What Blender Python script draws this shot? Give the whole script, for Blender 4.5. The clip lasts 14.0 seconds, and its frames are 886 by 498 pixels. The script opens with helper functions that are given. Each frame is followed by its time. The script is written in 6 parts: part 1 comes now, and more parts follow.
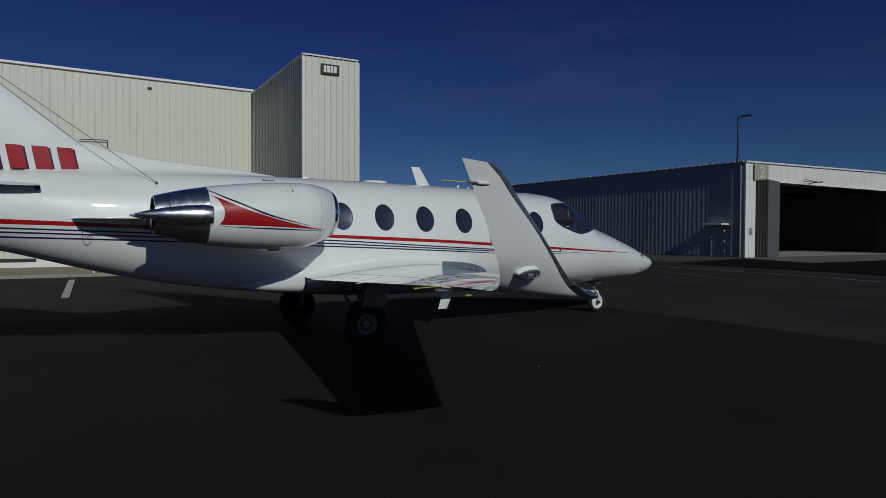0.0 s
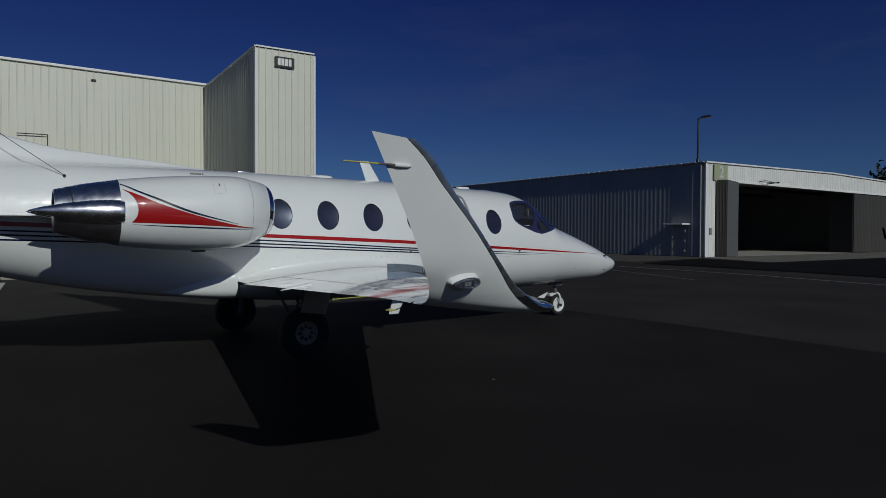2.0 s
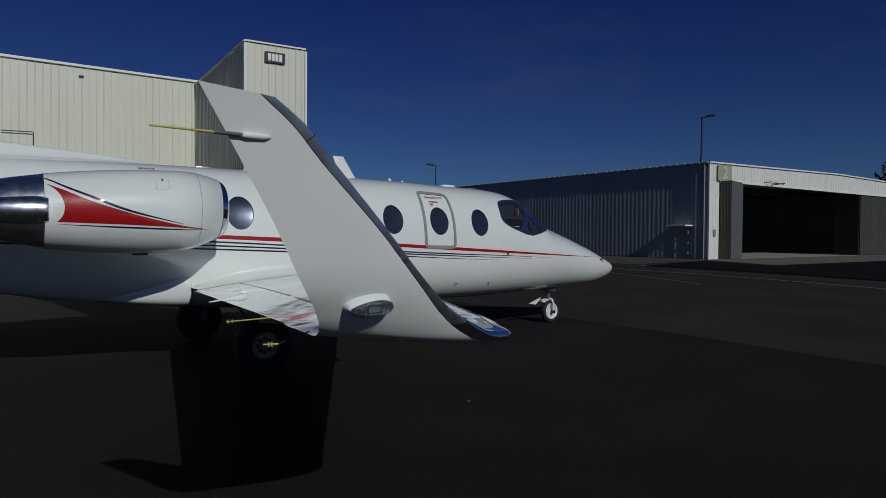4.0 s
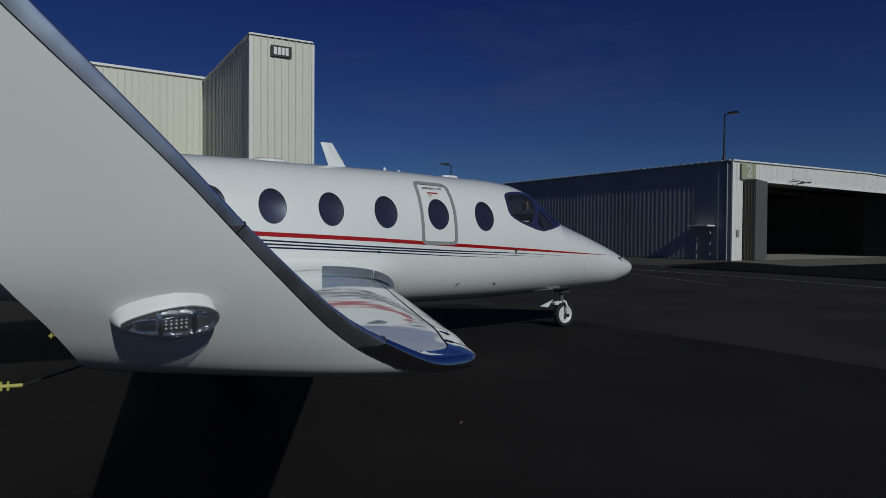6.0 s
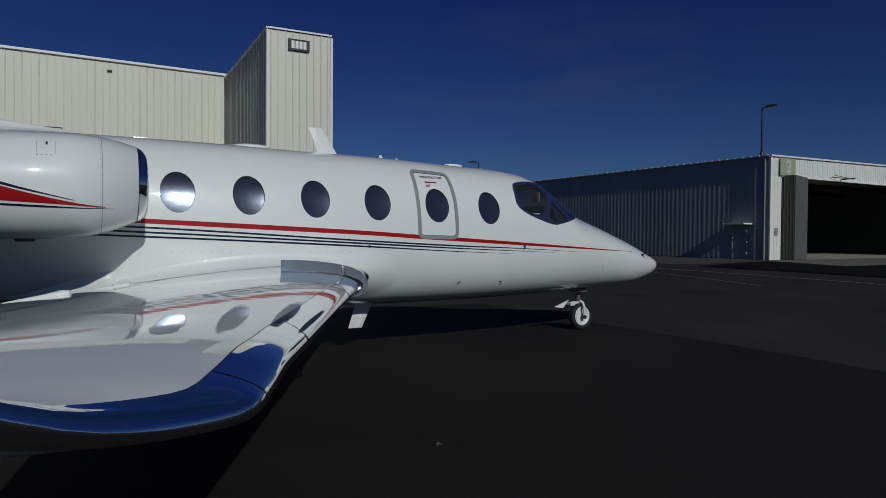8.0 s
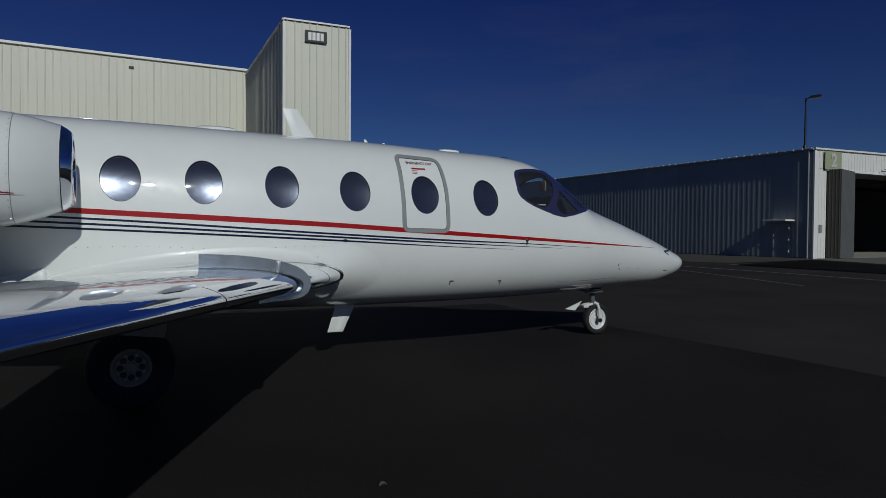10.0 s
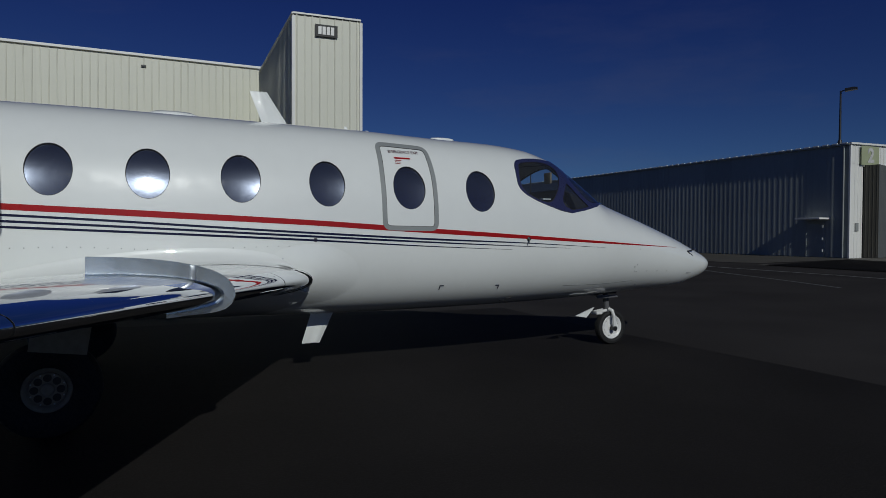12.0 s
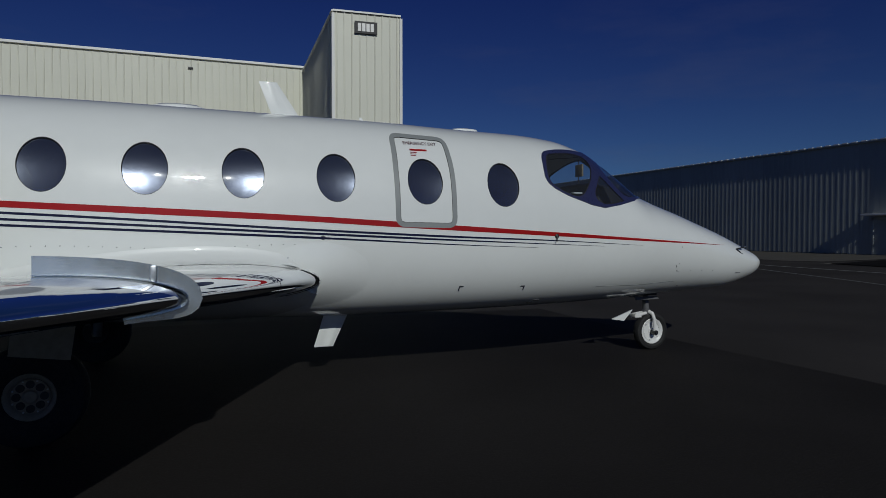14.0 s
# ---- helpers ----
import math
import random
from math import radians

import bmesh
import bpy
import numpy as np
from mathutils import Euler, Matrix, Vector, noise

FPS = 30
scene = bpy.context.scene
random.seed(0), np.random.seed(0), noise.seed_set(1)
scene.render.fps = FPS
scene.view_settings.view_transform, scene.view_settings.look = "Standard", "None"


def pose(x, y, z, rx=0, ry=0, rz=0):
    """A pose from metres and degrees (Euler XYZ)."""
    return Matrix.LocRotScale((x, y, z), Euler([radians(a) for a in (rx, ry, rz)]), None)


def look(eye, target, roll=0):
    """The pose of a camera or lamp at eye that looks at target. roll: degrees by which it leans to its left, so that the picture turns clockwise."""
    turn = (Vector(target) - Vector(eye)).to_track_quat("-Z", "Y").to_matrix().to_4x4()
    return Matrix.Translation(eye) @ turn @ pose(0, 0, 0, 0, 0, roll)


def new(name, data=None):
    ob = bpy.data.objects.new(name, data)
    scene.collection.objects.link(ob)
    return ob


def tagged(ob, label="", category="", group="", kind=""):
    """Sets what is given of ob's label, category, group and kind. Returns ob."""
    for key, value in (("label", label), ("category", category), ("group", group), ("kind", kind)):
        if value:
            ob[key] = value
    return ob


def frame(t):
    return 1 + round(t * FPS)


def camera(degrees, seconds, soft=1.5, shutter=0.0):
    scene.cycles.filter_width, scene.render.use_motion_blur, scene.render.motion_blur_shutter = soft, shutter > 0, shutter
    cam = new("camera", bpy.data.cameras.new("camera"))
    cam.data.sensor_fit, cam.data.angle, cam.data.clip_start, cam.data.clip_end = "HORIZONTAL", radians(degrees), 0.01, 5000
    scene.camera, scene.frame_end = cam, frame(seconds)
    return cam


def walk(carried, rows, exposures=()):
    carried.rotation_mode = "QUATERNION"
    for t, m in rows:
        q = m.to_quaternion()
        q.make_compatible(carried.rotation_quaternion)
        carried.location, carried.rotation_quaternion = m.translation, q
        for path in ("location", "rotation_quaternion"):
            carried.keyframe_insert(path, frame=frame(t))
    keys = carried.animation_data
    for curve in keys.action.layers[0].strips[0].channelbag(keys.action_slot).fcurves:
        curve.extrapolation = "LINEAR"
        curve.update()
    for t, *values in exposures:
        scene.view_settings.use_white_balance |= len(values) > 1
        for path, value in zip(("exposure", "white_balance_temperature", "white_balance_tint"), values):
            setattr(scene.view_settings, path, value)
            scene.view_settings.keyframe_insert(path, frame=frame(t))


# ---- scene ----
cam = camera(68.9, 14.0, soft=0.6)
PATH = [
    (0, (-3.831, -9.641, 1.577), (-2.775, -7.942, 1.533), 0.2),
    (0.5, (-3.726, -9.553, 1.581), (-2.659, -7.862, 1.539), 0.2),
    (1, (-3.6, -9.447, 1.574), (-2.495, -7.78, 1.529), 0.2),
    (1.5, (-3.438, -9.295, 1.583), (-2.301, -7.65, 1.542), 0.3),
    (2, (-3.246, -9.117, 1.573), (-2.1, -7.479, 1.529), 0.2),
    (2.5, (-3.046, -8.98, 1.594), (-1.899, -7.342, 1.552), 0.2),
    (3, (-2.861, -8.873, 1.602), (-1.712, -7.236, 1.56), 0.3),
    (5.5, (-1.96, -8.145, 1.524), (-0.851, -6.481, 1.486), 0.4),
    (6, (-1.767, -7.974, 1.5), (-0.673, -6.3, 1.463), 0.4),
    (6.5, (-1.604, -7.884, 1.486), (-0.542, -6.19, 1.447), 0.4),
    (7, (-1.431, -7.779, 1.464), (-0.394, -6.069, 1.426), 0.3),
    (7.5, (-1.243, -7.674, 1.442), (-0.218, -5.957, 1.399), 0.4),
    (8, (-1.018, -7.54, 1.429), (-0.007, -5.815, 1.39), 0.4),
    (10.5, (0.045, -6.869, 1.375), (0.94, -5.081, 1.331), 0.3),
    (11, (0.227, -6.711, 1.386), (1.104, -4.914, 1.345), 0.2),
    (11.5, (0.407, -6.557, 1.366), (1.273, -4.755, 1.322), 0.2),
    (12, (0.558, -6.414, 1.363), (1.408, -4.604, 1.318), 0.2),
    (12.5, (0.685, -6.284, 1.363), (1.5, -4.459, 1.317), 0.2),
    (13, (0.782, -6.205, 1.353), (1.562, -4.364, 1.308), 0.2),
    (13.5, (0.898, -6.141, 1.348), (1.629, -4.28, 1.301), 0.1),
    (14, (0.983, -6.127, 1.351), (1.694, -4.258, 1.301), 0.0),
]
walk(cam, [(t, look(eye, target, roll)) for t, eye, target, roll in PATH], [(0, -1.42, 6080, 5.5), (8, -1.42, 6080, 5.5), (14, -1.49, 6080, 5.5)])

# ---------------------------------------------------------------- sky and sun
SUN_UP, SUN_WAY = 29.6, (-0.045, -0.870, 0.494)
world = bpy.data.worlds.new("sky")
scene.world = world
world.use_nodes = True
wn = world.node_tree.nodes
wl = world.node_tree.links
wn.clear()
sky = wn.new("ShaderNodeTexSky")
sky.sky_type, sky.sun_disc = "NISHITA", False
sky.sun_elevation, sky.sun_rotation = radians(SUN_UP), radians(183.0)
sky.altitude, sky.air_density, sky.dust_density, sky.ozone_density = 3000.0, 1.0, 2.2, 8.0
wbg, wout = wn.new("ShaderNodeBackground"), wn.new("ShaderNodeOutputWorld")
wbg.inputs["Strength"].default_value = 0.0465
# thin cirrus: a faint uneven brightening of the sky
wco, wmap, wno = wn.new("ShaderNodeTexCoord"), wn.new("ShaderNodeMapping"), wn.new("ShaderNodeTexNoise")
wmap.inputs["Scale"].default_value = (2.2, 2.2, 9.0)
wmap.inputs["Rotation"].default_value = (0.25, 0.1, 0.4)
wno.inputs["Scale"].default_value, wno.inputs["Detail"].default_value, wno.inputs["Roughness"].default_value = 1.6, 7.0, 0.6
wrg, wad, wmx = wn.new("ShaderNodeMapRange"), wn.new("ShaderNodeMixRGB"), wn.new("ShaderNodeVectorMath")
wrg.inputs["From Min"].default_value, wrg.inputs["From Max"].default_value = 0.52, 0.80
wrg.inputs["To Min"].default_value, wrg.inputs["To Max"].default_value = 0.0, 0.20
wl.new(wco.outputs["Generated"], wmap.inputs["Vector"])
wl.new(wmap.outputs[0], wno.inputs["Vector"])
wl.new(wno.outputs["Fac"], wrg.inputs["Value"])
wl.new(wrg.outputs[0], wad.inputs["Fac"])
wl.new(sky.outputs[0], wad.inputs["Color1"])
wad.inputs["Color2"].default_value = (4.0, 4.4, 5.0, 1)
wmx.operation = "MULTIPLY"
wl.new(wad.outputs[0], wmx.inputs[0])
# haze: the clear sky pales towards the horizon
wsep, wramp = wn.new("ShaderNodeSeparateXYZ"), wn.new("ShaderNodeValToRGB")
stops = ((0.0, (0.84, 0.84, 0.85)), (0.10, (0.805, 0.81, 0.88)), (0.20, (0.655, 0.64, 0.86)), (0.36, (0.455, 0.455, 0.87)), (0.70, (0.84, 0.89, 0.99)))
for k, (at, col) in enumerate(stops):
    e = wramp.color_ramp.elements[k] if k < 2 else wramp.color_ramp.elements.new(at)
    e.position, e.color = at, (*col, 1)
wscale = wn.new("ShaderNodeVectorMath")
wscale.operation = "MULTIPLY"
wscale.inputs[1].default_value = (1.36, 1.38, 1.55)
wl.new(wco.outputs["Generated"], wsep.inputs[0])
wl.new(wsep.outputs["Z"], wramp.inputs["Fac"])
wl.new(wramp.outputs["Color"], wscale.inputs[0])
wl.new(wscale.outputs[0], wmx.inputs[1])
wl.new(wmx.outputs[0], wbg.inputs["Color"])
wl.new(wbg.outputs[0], wout.inputs["Surface"])
sun = new("sun", bpy.data.lights.new("sun", "SUN"))
sun.data.energy, sun.data.angle, sun.data.color = 5.0, radians(0.53), (1.0, 0.965, 0.895)
sun.matrix_world = look(Vector(SUN_WAY) * 60, (0, 0, 0))


# ---------------------------------------------------------------- materials
def mat(name, base, rough=0.5, metal=0.0, coat=0.0, coat_rough=0.03, vary=0.06, scale=3.0, fine=60.0, bump=0.0, spec=0.5, island=0.0, wave=0.0, wave_scale=(5, 5, 5), ripple=0.0):
    """A principled material with variation of colour and roughness at two scales, at real size."""
    m = bpy.data.materials.new(name)
    m.use_nodes = True
    n, l = m.node_tree.nodes, m.node_tree.links
    p = n["Principled BSDF"]
    p.inputs["Metallic"].default_value, p.inputs["Roughness"].default_value = metal, rough
    p.inputs["Specular IOR Level"].default_value = spec
    p.inputs["Coat Weight"].default_value, p.inputs["Coat Roughness"].default_value = coat, coat_rough
    co = n.new("ShaderNodeTexCoord")
    big, small = n.new("ShaderNodeTexNoise"), n.new("ShaderNodeTexNoise")
    big.inputs["Scale"].default_value, big.inputs["Detail"].default_value = scale, 5.0
    small.inputs["Scale"].default_value, small.inputs["Detail"].default_value = fine, 3.0
    l.new(co.outputs["Object"], big.inputs["Vector"])
    l.new(co.outputs["Object"], small.inputs["Vector"])
    mix = n.new("ShaderNodeMath")
    mix.operation = "MULTIPLY_ADD"
    mix.inputs[1].default_value = 0.35
    l.new(small.outputs["Fac"], mix.inputs[0])
    l.new(big.outputs["Fac"], mix.inputs[2])
    rng = n.new("ShaderNodeMapRange")
    rng.inputs["From Min"].default_value, rng.inputs["From Max"].default_value = 0.35, 1.0
    rng.inputs["To Min"].default_value, rng.inputs["To Max"].default_value = 1 - vary, 1 + vary
    l.new(mix.outputs[0], rng.inputs["Value"])
    last = rng.outputs[0]
    if island:
        info, r2, mu = n.new("ShaderNodeObjectInfo"), n.new("ShaderNodeMapRange"), n.new("ShaderNodeMath")
        r2.inputs["To Min"].default_value, r2.inputs["To Max"].default_value = 1 - island, 1 + island
        mu.operation = "MULTIPLY"
        l.new(info.outputs["Random"], r2.inputs["Value"])
        l.new(r2.outputs[0], mu.inputs[0])
        l.new(last, mu.inputs[1])
        last = mu.outputs[0]
    sc = n.new("ShaderNodeVectorMath")
    sc.operation = "SCALE"
    sc.inputs[0].default_value = base
    l.new(last, sc.inputs["Scale"])
    l.new(sc.outputs[0], p.inputs["Base Color"])
    r3 = n.new("ShaderNodeMapRange")
    r3.inputs["From Min"].default_value, r3.inputs["From Max"].default_value = 0.3, 0.7
    r3.inputs["To Min"].default_value, r3.inputs["To Max"].default_value = rough * 0.85, min(rough * 1.2, 1)
    l.new(small.outputs["Fac"], r3.inputs["Value"])
    l.new(r3.outputs[0], p.inputs["Roughness"])
    if bump:
        b = n.new("ShaderNodeBump")
        b.inputs["Strength"].default_value, b.inputs["Distance"].default_value = bump, 0.01
        l.new(small.outputs["Fac"], b.inputs["Height"])
        l.new(b.outputs[0], p.inputs["Normal"])
    if wave:
        mp, wv, b = n.new("ShaderNodeMapping"), n.new("ShaderNodeTexNoise"), n.new("ShaderNodeBump")
        mp.inputs["Scale"].default_value = wave_scale
        wv.inputs["Scale"].default_value, wv.inputs["Detail"].default_value = 1.0, 1.6
        b.inputs["Strength"].default_value, b.inputs["Distance"].default_value = 1.0, wave
        l.new(co.outputs["Object"], mp.inputs["Vector"])
        l.new(mp.outputs[0], wv.inputs["Vector"])
        height = wv.outputs["Fac"]
        if ripple:
            fine_wave, add = n.new("ShaderNodeTexNoise"), n.new("ShaderNodeMath")
            fine_wave.inputs["Scale"].default_value, fine_wave.inputs["Detail"].default_value = 6.0, 2.0
            add.operation = "MULTIPLY_ADD"
            add.inputs[1].default_value = ripple
            l.new(mp.outputs[0], fine_wave.inputs["Vector"])
            l.new(fine_wave.outputs["Fac"], add.inputs[0])
            l.new(height, add.inputs[2])
            height = add.outputs[0]
        l.new(height, b.inputs["Height"])
        l.new(b.outputs[0], p.inputs["Normal"])
        l.new(b.outputs[0], p.inputs["Coat Normal"])
    return m


PAINT = mat("white aircraft paint", (0.79, 0.81, 0.785), 0.35, coat=1.0, coat_rough=0.016, vary=0.03, scale=1.3, fine=9, spec=0.25, wave=0.0010, wave_scale=(9, 4, 4), ripple=0.10)
WINGPAINT = mat("white wing paint", (0.79, 0.81, 0.785), 0.35, coat=1.0, coat_rough=0.008, vary=0.03, scale=1.3, fine=9, spec=0.2, wave=0.00042, wave_scale=(2.6, 9, 4), ripple=0.07)
CHROME = mat("polished metal", (0.80, 0.82, 0.86), 0.03, metal=1.0, vary=0.05, scale=6.0, wave=0.0004, wave_scale=(7, 7, 7))
WEATHERED = mat("weathered polished metal", (0.80, 0.83, 0.88), 0.27, metal=0.96, vary=0.14, scale=7.0, fine=18, wave=0.0012, wave_scale=(6, 6, 6), ripple=0.15)
# bluish base paints in the sky's sheen on the upper winglet edge
DULLED = mat("dulled sky-tinted metal", (0.72, 0.80, 0.90), 0.31, metal=0.96, vary=0.10, scale=5.0, fine=14)
SILVERED = mat("silvered plastic", (0.62, 0.63, 0.65), 0.14, metal=0.9, vary=0.25, scale=40, wave=0.004, wave_scale=(45, 45, 45))
BURNISHED = mat("buffed metal", (0.88, 0.88, 0.89), 0.25, metal=1.0, vary=0.08, scale=5.0, fine=12, wave=0.0015, wave_scale=(5, 5, 5))
LEGGREY = mat("mottled dark gear paint", (0.10, 0.10, 0.105), 0.5, vary=0.25, scale=12)
ALLOY = mat("satin aluminium", (0.55, 0.57, 0.58), 0.34, metal=1.0, vary=0.1, scale=9.0)
STEEL = mat("hot section steel", (0.55, 0.54, 0.57), 0.33, metal=1.0, vary=0.18, scale=5.0, fine=9)
NAVY = mat("navy paint", (0.008, 0.010, 0.04), 0.35, coat=0.35, vary=0.1, spec=0.2)
RED = mat("red paint", (0.34, 0.008, 0.010), 0.35, coat=0.35, vary=0.06, spec=0.2)
MAROON = mat("dark red marking paint", (0.09, 0.012, 0.02), 0.4, coat=0.35, vary=0.06, spec=0.2)
GREY = mat("grey outline paint", (0.27, 0.285, 0.28), 0.4, coat=0.5, vary=0.06)
FRAME_BLUE = mat("blue window frame paint", (0.028, 0.031, 0.085), 0.3, coat=0.8, vary=0.1)
SEAL = mat("black sealant", (0.012, 0.012, 0.014), 0.55, vary=0.2, scale=20)
WHEELGREY = mat("dull grey wheel paint", (0.31, 0.265, 0.195), 0.5, vary=0.2, scale=20)
RUBBER = mat("tyre rubber", (0.012, 0.012, 0.012), 0.75, vary=0.25, scale=14, bump=0.2)
HUB = mat("white wheel enamel", (0.72, 0.72, 0.70), 0.35, vary=0.08, scale=20)
LINING = mat("grey cockpit lining", (0.22, 0.225, 0.23), 0.7, vary=0.15, scale=3)
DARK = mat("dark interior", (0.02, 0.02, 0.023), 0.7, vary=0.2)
BLACK = mat("black paint", (0.02, 0.02, 0.022), 0.4, vary=0.15)
YELLOW = mat("yellow tape", (0.50, 0.47, 0.09), 0.5, vary=0.1, scale=30)
GUARD = mat("bare fence metal", (0.74, 0.79, 0.82), 0.2, metal=0.9, vary=0.06, scale=4, fine=14, wave=0.002, wave_scale=(5, 5, 5), ripple=0.12)
CREAM = mat("cream siding paint", (0.66, 0.66, 0.56), 0.45, vary=0.05, scale=0.7, fine=9, island=0.02)
BLUEGREY = mat("blue-grey siding paint", (0.32, 0.345, 0.33), 0.45, vary=0.12, scale=0.5, fine=7, island=0.08, wave=0.012, wave_scale=(2.2, 2.2, 0.4), ripple=0.1)
WHITESID = mat("white siding paint", (0.72, 0.72, 0.68), 0.45, vary=0.07, scale=0.8, fine=9, island=0.03)
TRIM = mat("white trim paint", (0.78, 0.78, 0.75), 0.4, vary=0.05)
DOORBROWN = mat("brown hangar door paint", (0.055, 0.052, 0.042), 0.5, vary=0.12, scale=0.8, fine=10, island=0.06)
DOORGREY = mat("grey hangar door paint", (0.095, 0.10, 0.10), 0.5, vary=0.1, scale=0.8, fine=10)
SIGNGREEN = mat("pale green sign paint", (0.34, 0.37, 0.23), 0.5, vary=0.08, scale=3)
CONCRETE = mat("concrete", (0.30, 0.285, 0.25), 0.85, vary=0.16, scale=0.5, fine=25, bump=0.2)
PADGREY = mat("oil-dark concrete", (0.13, 0.122, 0.10), 0.85, vary=0.25, scale=0.5, fine=20, bump=0.2)
DIRT = mat("dry verge", (0.25, 0.22, 0.14), 0.95, vary=0.3, scale=1.5, fine=30, bump=0.5)
GRAVEL = mat("dark gravel", (0.058, 0.052, 0.040), 0.95, vary=0.35, scale=0.8, fine=20, bump=0.4)
LINE = mat("worn white line paint", (0.50, 0.50, 0.48), 0.7, vary=0.25, scale=6, fine=60)
LINE_OLD = mat("faded line paint", (0.12, 0.12, 0.115), 0.8, vary=0.35, scale=3, fine=50)
LINE_WORN = mat("worn apron line paint", (0.22, 0.22, 0.21), 0.75, vary=0.35, scale=3, fine=50)
SEAT = mat("tan leather", (0.30, 0.24, 0.15), 0.5, vary=0.1, scale=8)
BARK = mat("bark", (0.09, 0.065, 0.045), 0.9, vary=0.25, scale=6, bump=0.4)
LEAF = mat("dark foliage", (0.035, 0.05, 0.022), 0.7, vary=0.35, scale=1.2, fine=14)


def glass(name, tint, rough=0.03, clear=0.0, through_colour=(0.62, 0.65, 0.72, 1), ior=1.75):
    """A glossy tinted pane; clear: the share of what lies behind that comes through."""
    m = mat(name, tint, 0.12, coat=1.0, coat_rough=rough, vary=0.15, scale=8)
    if clear:
        n, l = m.node_tree.nodes, m.node_tree.links
        p, out = n["Principled BSDF"], n["Material Output"]
        tr, mx = n.new("ShaderNodeBsdfTransparent"), n.new("ShaderNodeMixShader")
        gl, m2, face = n.new("ShaderNodeBsdfGlossy"), n.new("ShaderNodeMixShader"), n.new("ShaderNodeLayerWeight")
        power, fr = n.new("ShaderNodeMath"), n.new("ShaderNodeMath")
        gl.inputs["Roughness"].default_value, face.inputs["Blend"].default_value = rough, 0.5
        straight = ((ior - 1) / (ior + 1)) ** 2
        power.operation, fr.operation = "POWER", "MULTIPLY_ADD"
        power.inputs[1].default_value = 5.0
        fr.inputs[1].default_value, fr.inputs[2].default_value = 1 - straight, straight
        l.new(face.outputs["Facing"], power.inputs[0])
        l.new(power.outputs[0], fr.inputs[0])
        tr.inputs["Color"].default_value = through_colour
        mx.inputs["Fac"].default_value = clear
        craze, bump = n.new("ShaderNodeTexNoise"), n.new("ShaderNodeBump")
        craze.inputs["Scale"].default_value, craze.inputs["Detail"].default_value = 14.0, 4.0
        bump.inputs["Strength"].default_value, bump.inputs["Distance"].default_value = 1.0, 0.0004
        l.new(n["Texture Coordinate"].outputs["Object"], craze.inputs["Vector"])
        l.new(craze.outputs["Fac"], bump.inputs["Height"])
        l.new(bump.outputs[0], gl.inputs["Normal"])
        l.new(p.outputs[0], mx.inputs[1])
        l.new(tr.outputs[0], mx.inputs[2])
        l.new(fr.outputs[0], m2.inputs["Fac"])
        l.new(mx.outputs[0], m2.inputs[1])
        l.new(gl.outputs[0], m2.inputs[2])
        l.new(m2.outputs[0], out.inputs["Surface"])
    return m


COCKPIT_GLASS = glass("cockpit glass", (0.17, 0.18, 0.19), 0.02, clear=0.90, through_colour=(0.84, 0.88, 0.92, 1), ior=1.5)
WINDOW_CLEAR = glass("clear acrylic", (0.05, 0.055, 0.07), 0.02, clear=0.96, through_colour=(0.90, 0.92, 0.95, 1), ior=1.55)


def cabin_glass():
    """Cabin panes: dark blue plastic, finely crazed, so that the sun spreads in rings."""
    m = mat("cabin window plastic", (0.023, 0.026, 0.044), 0.2, coat=0.6, coat_rough=0.04, vary=0.2, scale=5, fine=90, wave=0.0007, wave_scale=(9, 9, 9), ripple=0.12)
    n, l = m.node_tree.nodes, m.node_tree.links
    p = n["Principled BSDF"]
    p.inputs["Specular IOR Level"].default_value = 0.75
    p.inputs["Specular Tint"].default_value = (0.72, 0.80, 1.0, 1)
    for k in list(p.inputs["Roughness"].links):
        l.remove(k)
    p.inputs["Roughness"].default_value, p.inputs["Anisotropic"].default_value = 0.21, 0.45
    way = n.new("ShaderNodeCombineXYZ")
    way.inputs["X"].default_value = 1.0
    l.new(way.outputs[0], p.inputs["Tangent"])
    return m


CABIN_GLASS = cabin_glass()
LENS = glass("clear lamp lens", (0.10, 0.11, 0.12), 0.01, clear=0.86, through_colour=(0.95, 0.96, 0.97, 1))


ASPHALT = mat("weathered asphalt", (0.0380, 0.0350, 0.0332), 0.9, vary=0.32, scale=0.35, fine=55, bump=0.5, spec=0.05)
FRESH = mat("fresh black asphalt", (0.0095, 0.0088, 0.0085), 0.9, vary=0.3, scale=0.5, fine=60, bump=0.5, spec=0.05)
SEALCOAT = mat("sealed asphalt", (0.0200, 0.0183, 0.0174), 0.88, vary=0.32, scale=0.5, fine=60, bump=0.5, spec=0.06)


